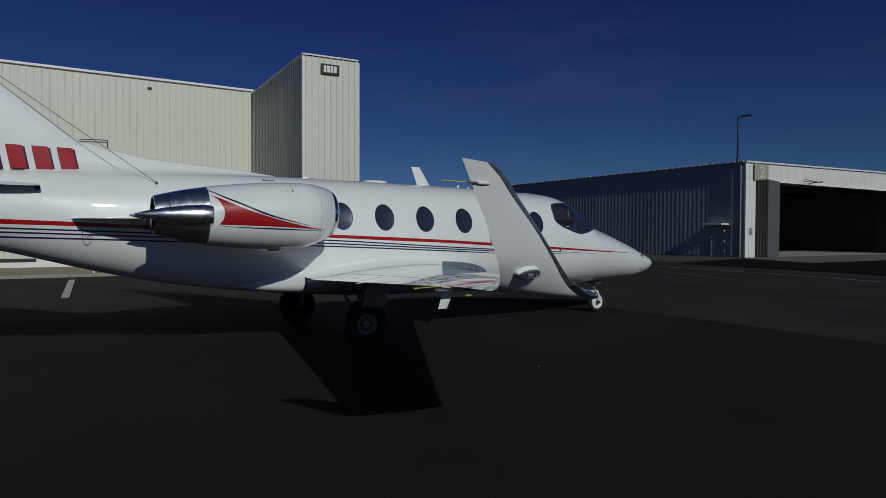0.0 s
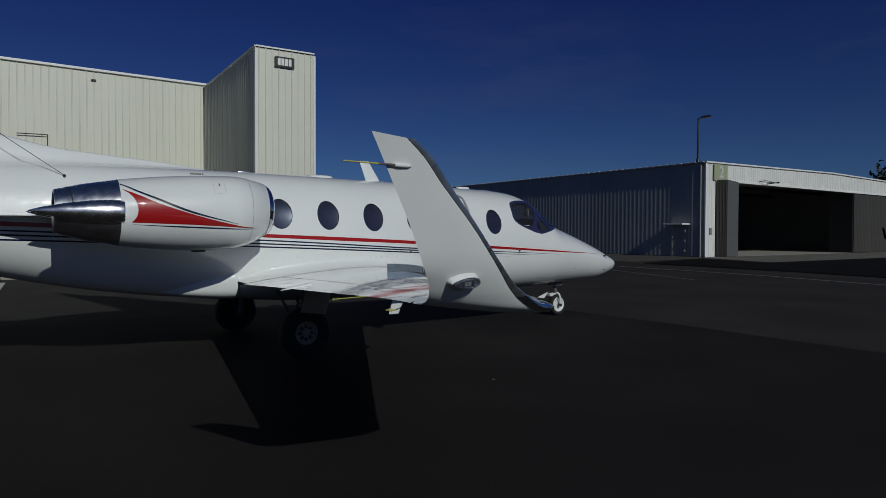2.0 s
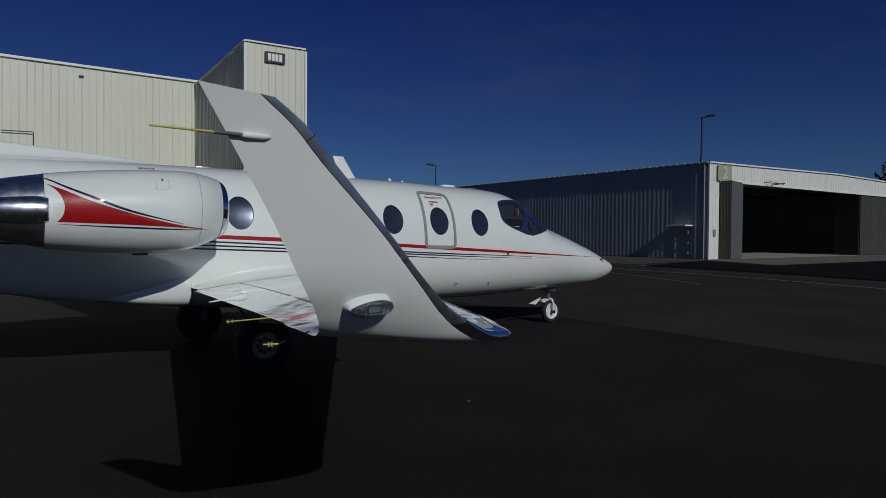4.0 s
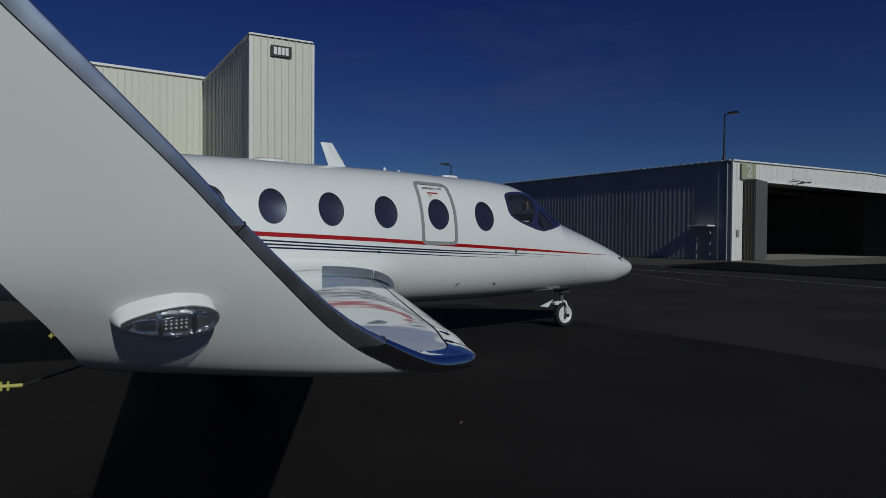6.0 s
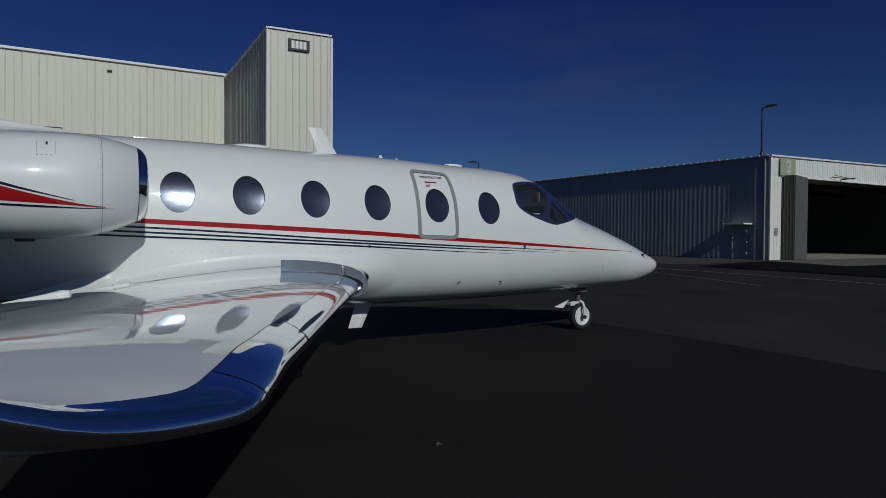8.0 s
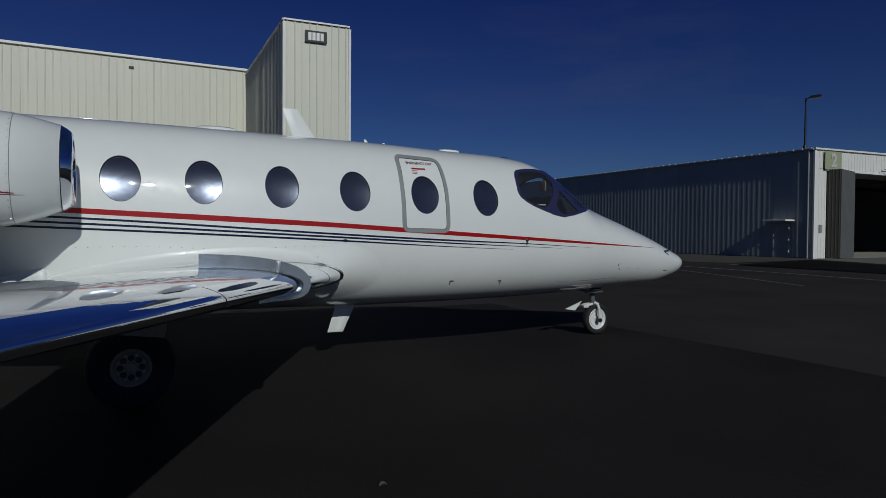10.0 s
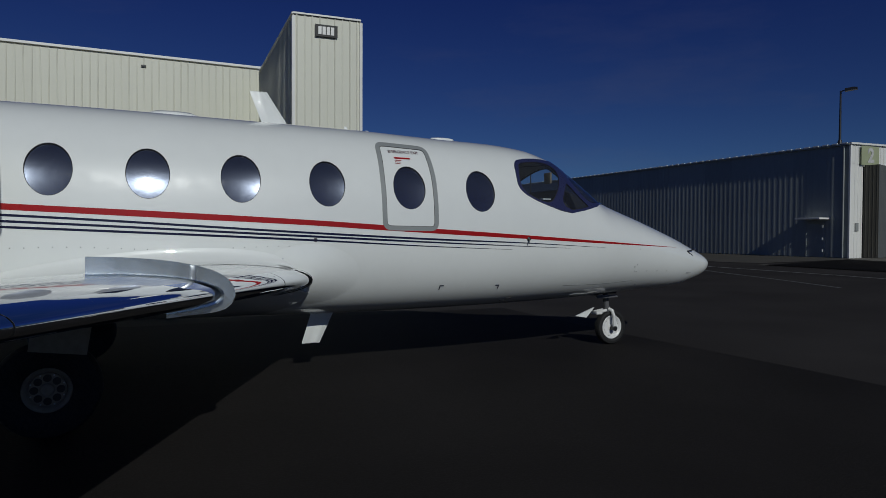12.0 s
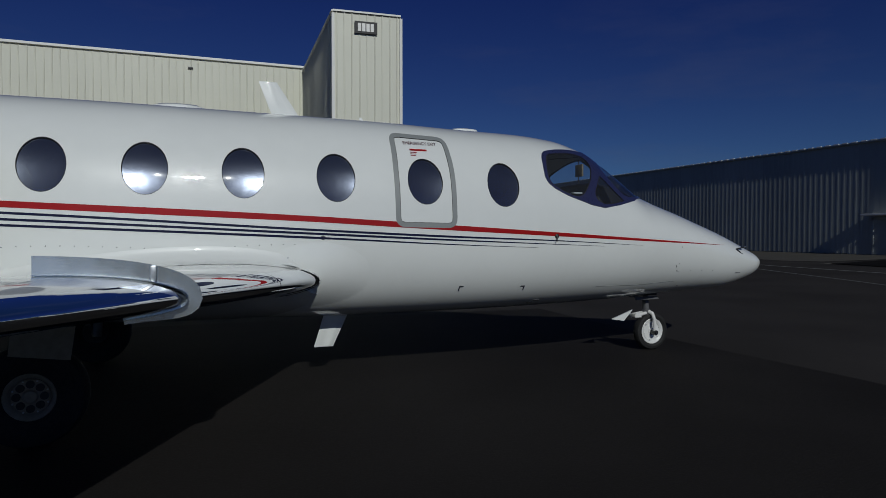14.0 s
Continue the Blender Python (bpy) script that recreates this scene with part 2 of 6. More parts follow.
# ---------------------------------------------------------------- building blocks
class Geo:
    """Points and faces of one mesh, in world metres."""

    def __init__(self):
        self.v, self.f = [], []

    def quad(self, a, b, c, d):
        i = len(self.v)
        self.v += [tuple(a), tuple(b), tuple(c), tuple(d)]
        self.f.append((i, i + 1, i + 2, i + 3))
        return self

    def poly(self, pts):
        i = len(self.v)
        self.v += [tuple(p) for p in pts]
        self.f.append(tuple(range(i, i + len(pts))))
        return self

    def loft(self, rings, closed=True, cap=False):
        i, n = len(self.v), len(rings[0])
        for r in rings:
            self.v += [tuple(p) for p in r]
        for k in range(len(rings) - 1):
            for j in range(n if closed else n - 1):
                a, b = i + k * n + j, i + k * n + (j + 1) % n
                self.f.append((a, b, b + n, a + n))
        if cap:
            self.f.append(tuple(i + j for j in reversed(range(n))))
            self.f.append(tuple(i + (len(rings) - 1) * n + j for j in range(n)))
        return self

    def tube(self, p, q, r0, r1=None, n=14, cap=True):
        p, q = Vector(p), Vector(q)
        r1 = r0 if r1 is None else r1
        d = (q - p).normalized()
        u = d.cross(Vector((0, 0, 1)) if abs(d.z) < 0.9 else Vector((1, 0, 0))).normalized()
        w = d.cross(u)
        ring = lambda c, r: [c + (u * math.cos(a) + w * math.sin(a)) * r for a in [2 * math.pi * k / n for k in range(n)]]
        return self.loft([ring(p, r0), ring(q, max(r1, 1e-4))], cap=cap)

    def path(self, pts, r, n=8):
        for a, b in zip(pts, pts[1:]):
            self.tube(a, b, r, n=n)
        return self

    def spin(self, centre, axis, prof, n=32, cap=False):
        """A body of revolution: prof holds (along, radius)."""
        c, d = Vector(centre), Vector(axis).normalized()
        u = d.cross(Vector((0, 0, 1)) if abs(d.z) < 0.9 else Vector((1, 0, 0))).normalized()
        w = d.cross(u)
        rings = [[c + d * s + (u * math.cos(a) + w * math.sin(a)) * max(r, 1e-4) for a in [2 * math.pi * k / n for k in range(n)]] for s, r in prof]
        return self.loft(rings, cap=cap)

    def box(self, lo, hi, bevel=0.0):
        bm = bmesh.new()
        bmesh.ops.create_cube(bm, size=1.0)
        for v in bm.verts:
            v.co = Vector([lo[k] + (v.co[k] + 0.5) * (hi[k] - lo[k]) for k in range(3)])
        if bevel:
            bmesh.ops.bevel(bm, geom=bm.edges[:], offset=bevel, segments=2, profile=0.6, affect="EDGES")
        i = len(self.v)
        bm.verts.index_update()
        self.v += [tuple(v.co) for v in bm.verts]
        self.f += [tuple(i + v.index for v in f.verts) for f in bm.faces]
        bm.free()
        return self

    def prism(self, pts, way):
        """An outline of points pushed along a vector."""
        w = Vector(way)
        return self.loft([pts, [Vector(p) + w for p in pts]], cap=True)

    def mesh(self, name, material, smooth=True, mirror=False, origin=(0, 0, 0), angle=35):
        o = Vector(origin)
        vs = [Vector(p) for p in self.v]
        if mirror:
            vs = [Vector((p.x, -p.y, p.z)) for p in vs]
        me = bpy.data.meshes.new(name)
        me.from_pydata([p - o for p in vs], [], [f[::-1] if mirror else f for f in self.f])
        bm = bmesh.new()
        bm.from_mesh(me)
        bmesh.ops.remove_doubles(bm, verts=bm.verts[:], dist=0.00005)
        if all(e.is_manifold for e in bm.edges):
            bmesh.ops.recalc_face_normals(bm, faces=bm.faces[:])
        bm.to_mesh(me)
        bm.free()
        me.materials.append(material)
        if smooth:
            me.polygons.foreach_set("use_smooth", [True] * len(me.polygons))
            me.set_sharp_from_angle(angle=radians(angle))
        return me


ORIGIN = {}


def thing(name, at, label, category, group="", kind=""):
    """A top-level empty at the base of a thing."""
    ob = new(name)
    ob.location, ob.empty_display_size = at, 0.2
    ORIGIN[ob] = Vector(at)
    return tagged(ob, label, category, group, kind)


def part(name, geo, material, parent, label="", smooth=True, mirror=False, angle=35):
    """One mesh under a thing or under one of its parts."""
    o = ORIGIN.get(parent, Vector())
    ob = new(name, geo.mesh(name, material, smooth, mirror, o, angle))
    ob.parent = parent
    ORIGIN[ob] = o
    return tagged(ob, label)


def single(name, geo, material, label="", category="", group="", kind="", smooth=True, at=(0, 0, 0), angle=35):
    """A thing that is one mesh."""
    ob = new(name, geo.mesh(name, material, smooth, False, at, angle))
    ob.location = at
    ORIGIN[ob] = Vector(at)
    return tagged(ob, label, category, group, kind)


def pchip(xs, ys):
    """A smooth curve through points with no overshoot."""
    xs, ys = np.array(xs, float), np.array(ys, float)
    h, d = np.diff(xs), np.diff(ys) / np.diff(xs)
    m = np.zeros(len(xs))
    m[0], m[-1] = d[0], d[-1]
    for i in range(1, len(xs) - 1):
        if d[i - 1] * d[i] > 0:
            a, b = 2 * h[i] + h[i - 1], h[i] + 2 * h[i - 1]
            m[i] = (a + b) / (a / d[i - 1] + b / d[i])

    def f(x):
        i = min(max(int(np.searchsorted(xs, x)) - 1, 0), len(xs) - 2)
        t = min(max((x - xs[i]) / h[i], 0.0), 1.0)
        return float((1 + 2 * t) * (1 - t) ** 2 * ys[i] + t * (1 - t) ** 2 * h[i] * m[i] + t * t * (3 - 2 * t) * ys[i + 1] + t * t * (t - 1) * h[i] * m[i + 1])

    return f


# ---------------------------------------------------------------- ground
g = Geo()
g.quad((-1500, -1500, 0), (1500, -1500, 0), (1500, 1500, 0), (-1500, 1500, 0))
single("ground", g, ASPHALT, "weathered dark grey asphalt apron", "ground", kind="structure", smooth=False)
g = Geo()
edge = [(6.62 + 0.05 * math.sin(k * 0.9) + random.uniform(-0.02, 0.02), -60 + k * 1.0) for k in range(65)]
for (xa, ya), (xb, yb) in zip(edge, edge[1:]):
    g.quad((-60, ya, 0.004), (xa, ya, 0.004), (xb, yb, 0.004), (-60, yb, 0.004))
single("pavement_sealed", g, SEALCOAT, "freshly sealed black asphalt with a soft worn edge", "pavement", kind="structure", smooth=False)
from mathutils.geometry import delaunay_2d_cdt


# ---------------------------------------------------------------- the jet: hull shape
# lines of the hull along x: top, bottom, half width, height of the greatest width, upper and lower roundness
TOP = pchip([-7.1, -6, -5, -4.27, -3.67, -1.38, -0.06, 1.5, 2.5, 3.4, 4, 4.4, 4.7, 4.95, 5.17, 5.45, 6.13, 6.76, 7.15, 7.32, 7.435, 7.465], [2.05, 2.22, 2.31, 2.37, 2.4, 2.44, 2.44, 2.425, 2.412, 2.38, 2.365, 2.33, 2.255, 2.153, 2.013, 1.817, 1.566, 1.346, 1.187, 1.115, 1.038, 0.992])
BOT = pchip([-7.1, -6, -5, -4.27, -3.67, -3.3, -2.7, -2.07, -1.38, -0.54, 0.27, 0.62, 2.5, 3.4, 4.95, 6.13, 6.76, 7.15, 7.32, 7.395, 7.46, 7.465], [1.88, 1.66, 1.48, 1.36, 1.2, 1.1, 0.96, 0.845, 0.755, 0.69, 0.635, 0.615, 0.58, 0.583, 0.612, 0.668, 0.7, 0.782, 0.842, 0.89, 0.96, 0.976])
WID = pchip([-7.1, -6, -5, -3.3, -2.7, -2.07, -0.54, 0.27, 1.5, 3.4, 4.4, 4.95, 5.72, 7.15, 7.32, 7.395, 7.435, 7.46, 7.465], [0.05, 0.24, 0.37, 0.555, 0.6, 0.65, 0.765, 0.831, 0.857, 0.855, 0.825, 0.772, 0.635, 0.275, 0.205, 0.145, 0.09, 0.04, 0.01])
MID = pchip([-7.1, -6, -5, -3.67, -3.3, -2.07, -1.38, -0.54, -0.06, 0.27, 2.5, 4.4, 4.7, 5.45, 5.72, 6.13, 6.76, 7.32, 7.465], [1.97, 1.95, 1.9, 1.74, 1.7, 1.55, 1.47, 1.42, 1.41, 1.4, 1.4, 1.37, 1.35, 1.28, 1.24, 1.18, 1.07, 0.995, 0.987])
NU = pchip([-7.1, -5, -3.67, -3.3, -2.7, -0.54, 3.4, 4.7, 4.95, 5.17, 5.45, 5.72, 6.3, 7.465], [2, 2, 2.1, 2.1, 2.2, 2.35, 2.35, 2.18, 1.889, 1.831, 1.80, 1.88, 1.97, 2])
NL = pchip([-7.1, -5, -4.27, -2.07, -1.38, -0.54, 2.5, 5.17, 5.45, 6.76, 7.465], [2, 2, 1.9, 2.2, 2.5, 2.6, 2.6, 2.3, 2.2, 2.05, 2])


def hull(x, a, off=0.0):
    """A point of the hull: x, and the angle at its axis from straight out to starboard (0) over the top (90) to port (180)."""
    m, w, s, c = MID(x), WID(x), math.sin(a), math.cos(a)
    b, n = (TOP(x) - m, NU(x)) if s >= 0 else (m - BOT(x), NL(x))
    r = (abs(c / w) ** n + abs(s / b) ** n) ** (-1 / n) + off
    return Vector((x, -r * c, m + r * s))


def angle_at(x, z):
    """The angle at which the starboard side of the hull has the height z."""
    m = MID(x)
    b, n = (TOP(x) - m, NU(x)) if z > m else (m - BOT(x), NL(x))
    y = WID(x) * max(1 - (abs(z - m) / b) ** n, 0) ** (1 / n)
    return math.atan2(z - m, y)


def side(x, z, off=0.0):
    return hull(x, angle_at(x, z), off)


def inside(poly, x, z):
    odd = False
    for (x0, z0), (x1, z1) in zip(poly, poly[1:] + poly[:1]):
        if (z0 > z) != (z1 > z) and x < (x1 - x0) * (z - z0) / (z1 - z0) + x0:
            odd = not odd
    return odd


def rounded(poly, r=0.05, n=5):
    """The outline with its corners cut round."""
    out = []
    for k in range(len(poly)):
        p, a, b = Vector(poly[k]), Vector(poly[k - 1]), Vector(poly[(k + 1) % len(poly)])
        da, db = a - p, b - p
        ra, rb = min(r, da.length * 0.45), min(r, db.length * 0.45)
        s, e = p + da.normalized() * ra, p + db.normalized() * rb
        out += [((1 - t) ** 2 * s + 2 * t * (1 - t) * p + t * t * e) for t in [i / n for i in range(n + 1)]]
    full = []
    for p, q in zip(out, out[1:] + out[:1]):
        m = max(1, int((q - p).length / 0.03))
        full += [p.lerp(q, i / m) for i in range(m)]
    return [(q.x, q.y) for q in full]


def grown(poly, d):
    """The outline moved outwards by d (inwards if negative)."""
    n, out = len(poly), []
    area = sum(poly[k - 1][0] * poly[k][1] - poly[k][0] * poly[k - 1][1] for k in range(n))
    sg = 1 if area > 0 else -1
    for k in range(n):
        a, b = Vector(poly[k - 1]), Vector(poly[(k + 1) % n])
        t = (b - a).normalized()
        out.append((poly[k][0] + sg * t.y * d, poly[k][1] - sg * t.x * d))
    return out


def band(inner, outer, off, bead=0.0):
    """A closed strip on the hull between two outlines of (x, z)."""
    mid = [((a[0] + b[0]) / 2, (a[1] + b[1]) / 2) for a, b in zip(inner, outer)]
    rows = [[side(*p, -0.01) for p in outer], [side(*p, off) for p in outer], [side(*p, off + bead) for p in mid], [side(*p, off) for p in inner], [side(*p, -0.02) for p in inner]]
    return Geo().loft(rows)


def sheet(poly, off, rings=7, to=None):
    """A filled outline of (x, z), laid on the hull."""
    cx, cz = sum(p[0] for p in poly) / len(poly), sum(p[1] for p in poly) / len(poly)
    rows = [[side(cx + (p[0] - cx) * k, cz + (p[1] - cz) * k, off) for p in poly] for k in [1 - i / rings for i in range(rings)] + [0.002]]
    return Geo().loft(rows)


def ribbon(xs, zc, half, off=0.003):
    """A stripe on the hull: its mid height and half width by x."""
    rows = []
    for x in xs:
        z, h = zc(x), half(x)
        rows.append([side(x, z + h, -0.004)] + [side(x, z + h * k, off) for k in (1, 0.33, -0.33, -1)] + [side(x, z - h, -0.004)])
    return Geo().loft(rows, closed=False)


JET = thing("business_jet", (0, 0, 0), "white twin-engine business jet with red and navy stripes, parked on asphalt", "aircraft")

grid = lambda a, b, n: [a + (b - a) * k / n for k in range(n + 1)]
# cockpit outlines on the starboard side: (x, girth), the girth in degrees from straight out times PER
PER = 0.0125
girth = lambda pts: [(x, a * PER) for x, a in pts]
SIDE_PANE = rounded(girth([(4.148, 49.1), (4.272, 51.9), (4.425, 54.3), (4.573, 55.8), (4.635, 54.5), (4.650, 50.0), (4.637, 44.0), (4.577, 35.2), (4.50, 27.4), (4.455, 24.3), (4.41, 23.0), (4.33, 23.7), (4.21, 26.4), (4.122, 30.0), (4.098, 33.8), (4.103, 39.5)]), 0.03, 3)
QUARTER_PANE = rounded(girth([(4.735, 42.0), (4.624, 29.0), (4.606, 25.5), (4.635, 21.6), (4.725, 19.8), (4.874, 22.7), (5.02, 27.2), (4.88, 35.2)]), 0.02, 3)
FRONT_PANE = rounded(girth([(4.88, 64.0), (4.95, 87.5), (5.58, 87.5), (5.52, 66.0), (5.42, 52.0), (5.29, 40.5), (5.13, 33.5), (5.03, 33.5), (4.91, 42.0), (4.83, 52.0)]), 0.03, 3)
SURROUND = rounded(girth([(4.10, 50.5), (4.14, 52.7), (4.28, 56.1), (4.45, 59.2), (4.62, 63.0), (4.73, 68.5), (4.85, 80.0), (4.89, 90.0), (5.66, 90.0), (5.60, 70.0), (5.50, 56.0), (5.376, 44.1), (5.20, 32.0), (5.06, 26.4), (4.93, 22.3), (4.72, 17.4), (4.555, 18.0), (4.40, 20.4), (4.27, 22.9), (4.15, 26.2), (4.083, 29.3), (4.054, 33.2), (4.058, 39.0), (4.073, 46.5)]), 0.02, 3)
SIDE_PANE = grown(SIDE_PANE, 0.010)
wrap = lambda p, off: hull(p[0], radians(p[1] / PER), off)


def panel(outline, holes, off, skirt=0.012, step=0.028):
    """A sheet on the hull inside an outline of (x, girth), with holes through it and turned-in edges."""
    vs, es, loops = [], [], [outline] + holes
    for lp in loops:
        i = len(vs)
        vs += [Vector(p) for p in lp]
        es += [(i + k, i + (k + 1) % len(lp)) for k in range(len(lp))]
    nx = int((max(p[0] for p in outline) - min(p[0] for p in outline)) / step) + 2
    ny = int((max(p[1] for p in outline) - min(p[1] for p in outline)) / step) + 2
    x0, y0 = min(p[0] for p in outline), min(p[1] for p in outline)
    vs += [Vector((x0 + i * step, y0 + k * step)) for i in range(nx) for k in range(ny) if inside(outline, x0 + i * step, y0 + k * step)]
    pts, _, tris, _, _, _ = delaunay_2d_cdt(vs, es, [], 0, 1e-5)
    g = Geo()
    g.v = [tuple(wrap(p, off)) for p in pts]
    for f in tris:
        cx, cy = sum(pts[k].x for k in f) / len(f), sum(pts[k].y for k in f) / len(f)
        if inside(outline, cx, cy) and not any(inside(h, cx, cy) for h in holes):
            g.f.append(tuple(f))
    for lp in loops if skirt else []:
        g.loft([[wrap(p, off) for p in lp], [wrap(p, off - skirt) for p in lp]])
    return g


# the skin, open behind the cockpit panes
NA = 240
xs = sorted(set([round(-7.1 + 0.1 * k, 3) for k in range(110)] + [round(-0.3 + 0.03 * k, 3) for k in range(140)] + [round(3.9 + 0.0125 * k, 4) for k in range(150)] + [round(5.8 + 0.05 * k, 3) for k in range(33)] + [7.42, 7.435, 7.445, 7.455, 7.46, 7.465]))
pts, faces = [], []
for x in xs:
    for k in range(NA):
        pts.append(hull(x, 2 * math.pi * k / NA))
WINDOWS = [(-0.06, 1.847), (0.62, 1.839), (1.326, 1.824), (2.06, 1.808), (2.842, 1.799), (3.598, 1.790)]
HOLES = [grown(SIDE_PANE, 0.006), grown(QUARTER_PANE, 0.006), grown(FRONT_PANE, 0.006)]
for i in range(len(xs) - 1):
    xm = (xs[i] + xs[i + 1]) / 2
    for k in range(NA):
        a, b = i * NA + k, i * NA + (k + 1) % NA
        up = math.degrees(2 * math.pi * (k + 0.5) / NA)
        if 3.9 < xm < 5.8 and up < 180 and any(inside(h, xm, min(up, 180 - up) * PER) for h in HOLES):
            continue
        zm = hull(xm, radians(up)).z
        if -0.3 < xm < 3.9 and up < 180 and any(((xm - x) / 0.182) ** 2 + ((zm - z) / 0.224) ** 2 < 1 for x, z in WINDOWS):
            continue
        faces.append((a, a + NA, b + NA, b))
g = Geo()
g.v, g.f = [tuple(p) for p in pts], faces
g.f.append(tuple(reversed(range((len(xs) - 1) * NA, len(xs) * NA))))
FUSE = part("fuselage", g, PAINT, JET, "glossy white painted skin", angle=60)

for mir in (False, True):
    part("windscreen_frame", panel(SURROUND, [SIDE_PANE, QUARTER_PANE, FRONT_PANE], 0.007), FRAME_BLUE, FUSE, "dark blue cockpit window frame", mirror=mir)
    for outline, nm, lb in ((SIDE_PANE, "side_window", "tinted cockpit side pane"), (QUARTER_PANE, "quarter_window", "small tinted triangular pane"), (FRONT_PANE, "windscreen", "tinted windscreen pane")):
        pane = part(nm, panel(grown(outline, 0.006), [], -0.001, 0), COCKPIT_GLASS, FUSE, lb, mirror=mir)
        part("seal", panel(grown(outline, 0.004), [grown(outline, -0.008)], 0.001, 0.004), SEAL, pane, mirror=mir)
    g = Geo()
    line = grown(SURROUND, -0.010)
    for k in range(0, len(line), 2):
        if line[k][0] < 4.9 and line[k][1] < 60 * PER:
            p = wrap(line[k], 0.0075)
            g.spin(p, wrap(line[k], 1.0) - p, [(-0.002, 0.005), (0.0012, 0.0045), (0.0018, 0.0)], 6)
    tagged(part("frame_screws", g, NAVY, FUSE, mirror=mir), kind="stuff")

# inside the cockpit
g = Geo()
g.loft([[hull(x, a, -0.05) for a in [radians(-170 + 10 * k) for k in range(17)]] for x in (3.7, 4.3, 5.0, 5.6)], closed=False)
part("cockpit_tub", g, LINING, FUSE, "grey cockpit lining")
g = Geo().loft([[hull(3.75, radians(8 * k), -0.05) for k in range(45)], [Vector((3.75, 0, 1.4))] * 45])
part("cockpit_bulkhead", g, DARK, FUSE)
g = Geo().box((4.95, -0.45, 1.25), (5.3, 0.45, 1.60), 0.05)
part("instrument_panel", g, DARK, FUSE)
rows = []
for x, w, z in ((4.82, 0.46, 1.865), (4.86, 0.48, 1.88), (5.0, 0.45, 1.872), (5.20, 0.36, 1.82), (5.36, 0.28, 1.74)):
    rows.append([Vector((x, -w + 2 * w * k / 16, z - 0.05 * (2 * k / 16 - 1) ** 4)) for k in range(17)] + [Vector((x, w - 2 * w * k / 16, z - 0.30)) for k in range(17)])
part("glare_shield", Geo().loft(rows, cap=True), DARK, FUSE, "black glare shield over the instruments")
for y in (-0.38, 0.38):
    g = Geo().box((4.02, y - 0.2, 1.2), (4.16, y + 0.2, 1.72), 0.05).box((4.05, y - 0.12, 1.74), (4.15, y + 0.12, 1.88), 0.04).box((4.1, y - 0.2, 1.12), (4.5, y + 0.2, 1.25), 0.05)
    part("pilot_seat", g, SEAT, FUSE, "tan leather pilot seat")
part("sun_visor", Geo().box((4.61, -0.53, 1.92), (4.63, -0.40, 2.045), 0.01), SEAT, FUSE, "tan sun visor")
part("paper", Geo().box((4.42, -0.68, 1.735), (4.52, -0.62, 1.748), 0.002), TRIM, FUSE, "white card on the sill")

# cabin windows: a clear outer pane, and a dark inner pane behind it
def disc(x, z, a, b, deep, dish, rings=9, n=40):
    """An oval pane in the hull, deep at its rim and dished inwards (or bulged, if negative) towards its middle."""
    rows = [[side(x + a * k * math.cos(t), z + b * k * math.sin(t), -deep - dish * (1 - k * k)) for t in [2 * math.pi * j / n for j in range(n)]] for k in [1 - i / rings for i in range(rings)]]
    g = Geo().loft(rows)
    g.v.append(tuple(side(x, z, -deep - dish)))
    m = len(g.v) - 1
    g.f += [(m - n + j, m - n + (j + 1) % n, m) for j in range(n)]
    return g


RING = [(math.cos(2 * math.pi * k / 40), math.sin(2 * math.pi * k / 40)) for k in range(40)]
for mir in (False, True):
    for x, z in WINDOWS:
        w = part("cabin_window", disc(x, z, 0.159, 0.201, 0.004, -0.004), WINDOW_CLEAR, JET, "dark oval cabin window", mirror=mir, angle=80)
        w.visible_shadow = False
        part("inner_pane", disc(x, z, 0.159, 0.201, 0.015, 0.007), CABIN_GLASS, w, "dark blue inner pane", mirror=mir, angle=80)
        oval = lambda d, off: [side(x + (0.160 + d) * c, z + (0.202 + d) * q, off) for c, q in RING]
        part("seal", Geo().loft([oval(0.003, -0.002), oval(0.001, 0.0018), oval(-0.002, 0.0008), oval(-0.003, -0.005), oval(-0.002, -0.020)]), SEAL, w, "black rubber seal", mirror=mir)
        part("window_surround", Geo().loft([oval(0.056, 0.0005), oval(0.038, 0.0005), oval(0.02, 0.0005), oval(0.001, 0.0005)]), PAINT, w, "white skin round the pane", mirror=mir, angle=60)

# stripes
RT = pchip([-6.4, -4.24, -3.56, -0.28, 0.79, 1.89, 2.556, 4.13, 5.3, 6.55], [1.82, 1.746, 1.722, 1.576, 1.534, 1.485, 1.448, 1.357, 1.287, 1.214])
RB = pchip([-6.4, -4.24, -3.56, -0.28, 0.79, 1.89, 2.556, 4.13, 5.3, 6.55], [1.77, 1.69, 1.670, 1.530, 1.484, 1.439, 1.401, 1.321, 1.266, 1.2125])
N1 = pchip([-6.4, -4.24, -0.28, 1.93, 3.07, 4.13, 5.2], [1.70, 1.640, 1.491, 1.372, 1.318, 1.279, 1.225])
N2 = pchip([-6.4, -4.24, -0.28, 1.93, 3.07, 4.7], [1.65, 1.592, 1.446, 1.342, 1.289, 1.222])
N3 = pchip([-6.4, -4.24, -0.28, 1.93, 3.07, 3.95], [1.59, 1.535, 1.404, 1.309, 1.250, 1.214])
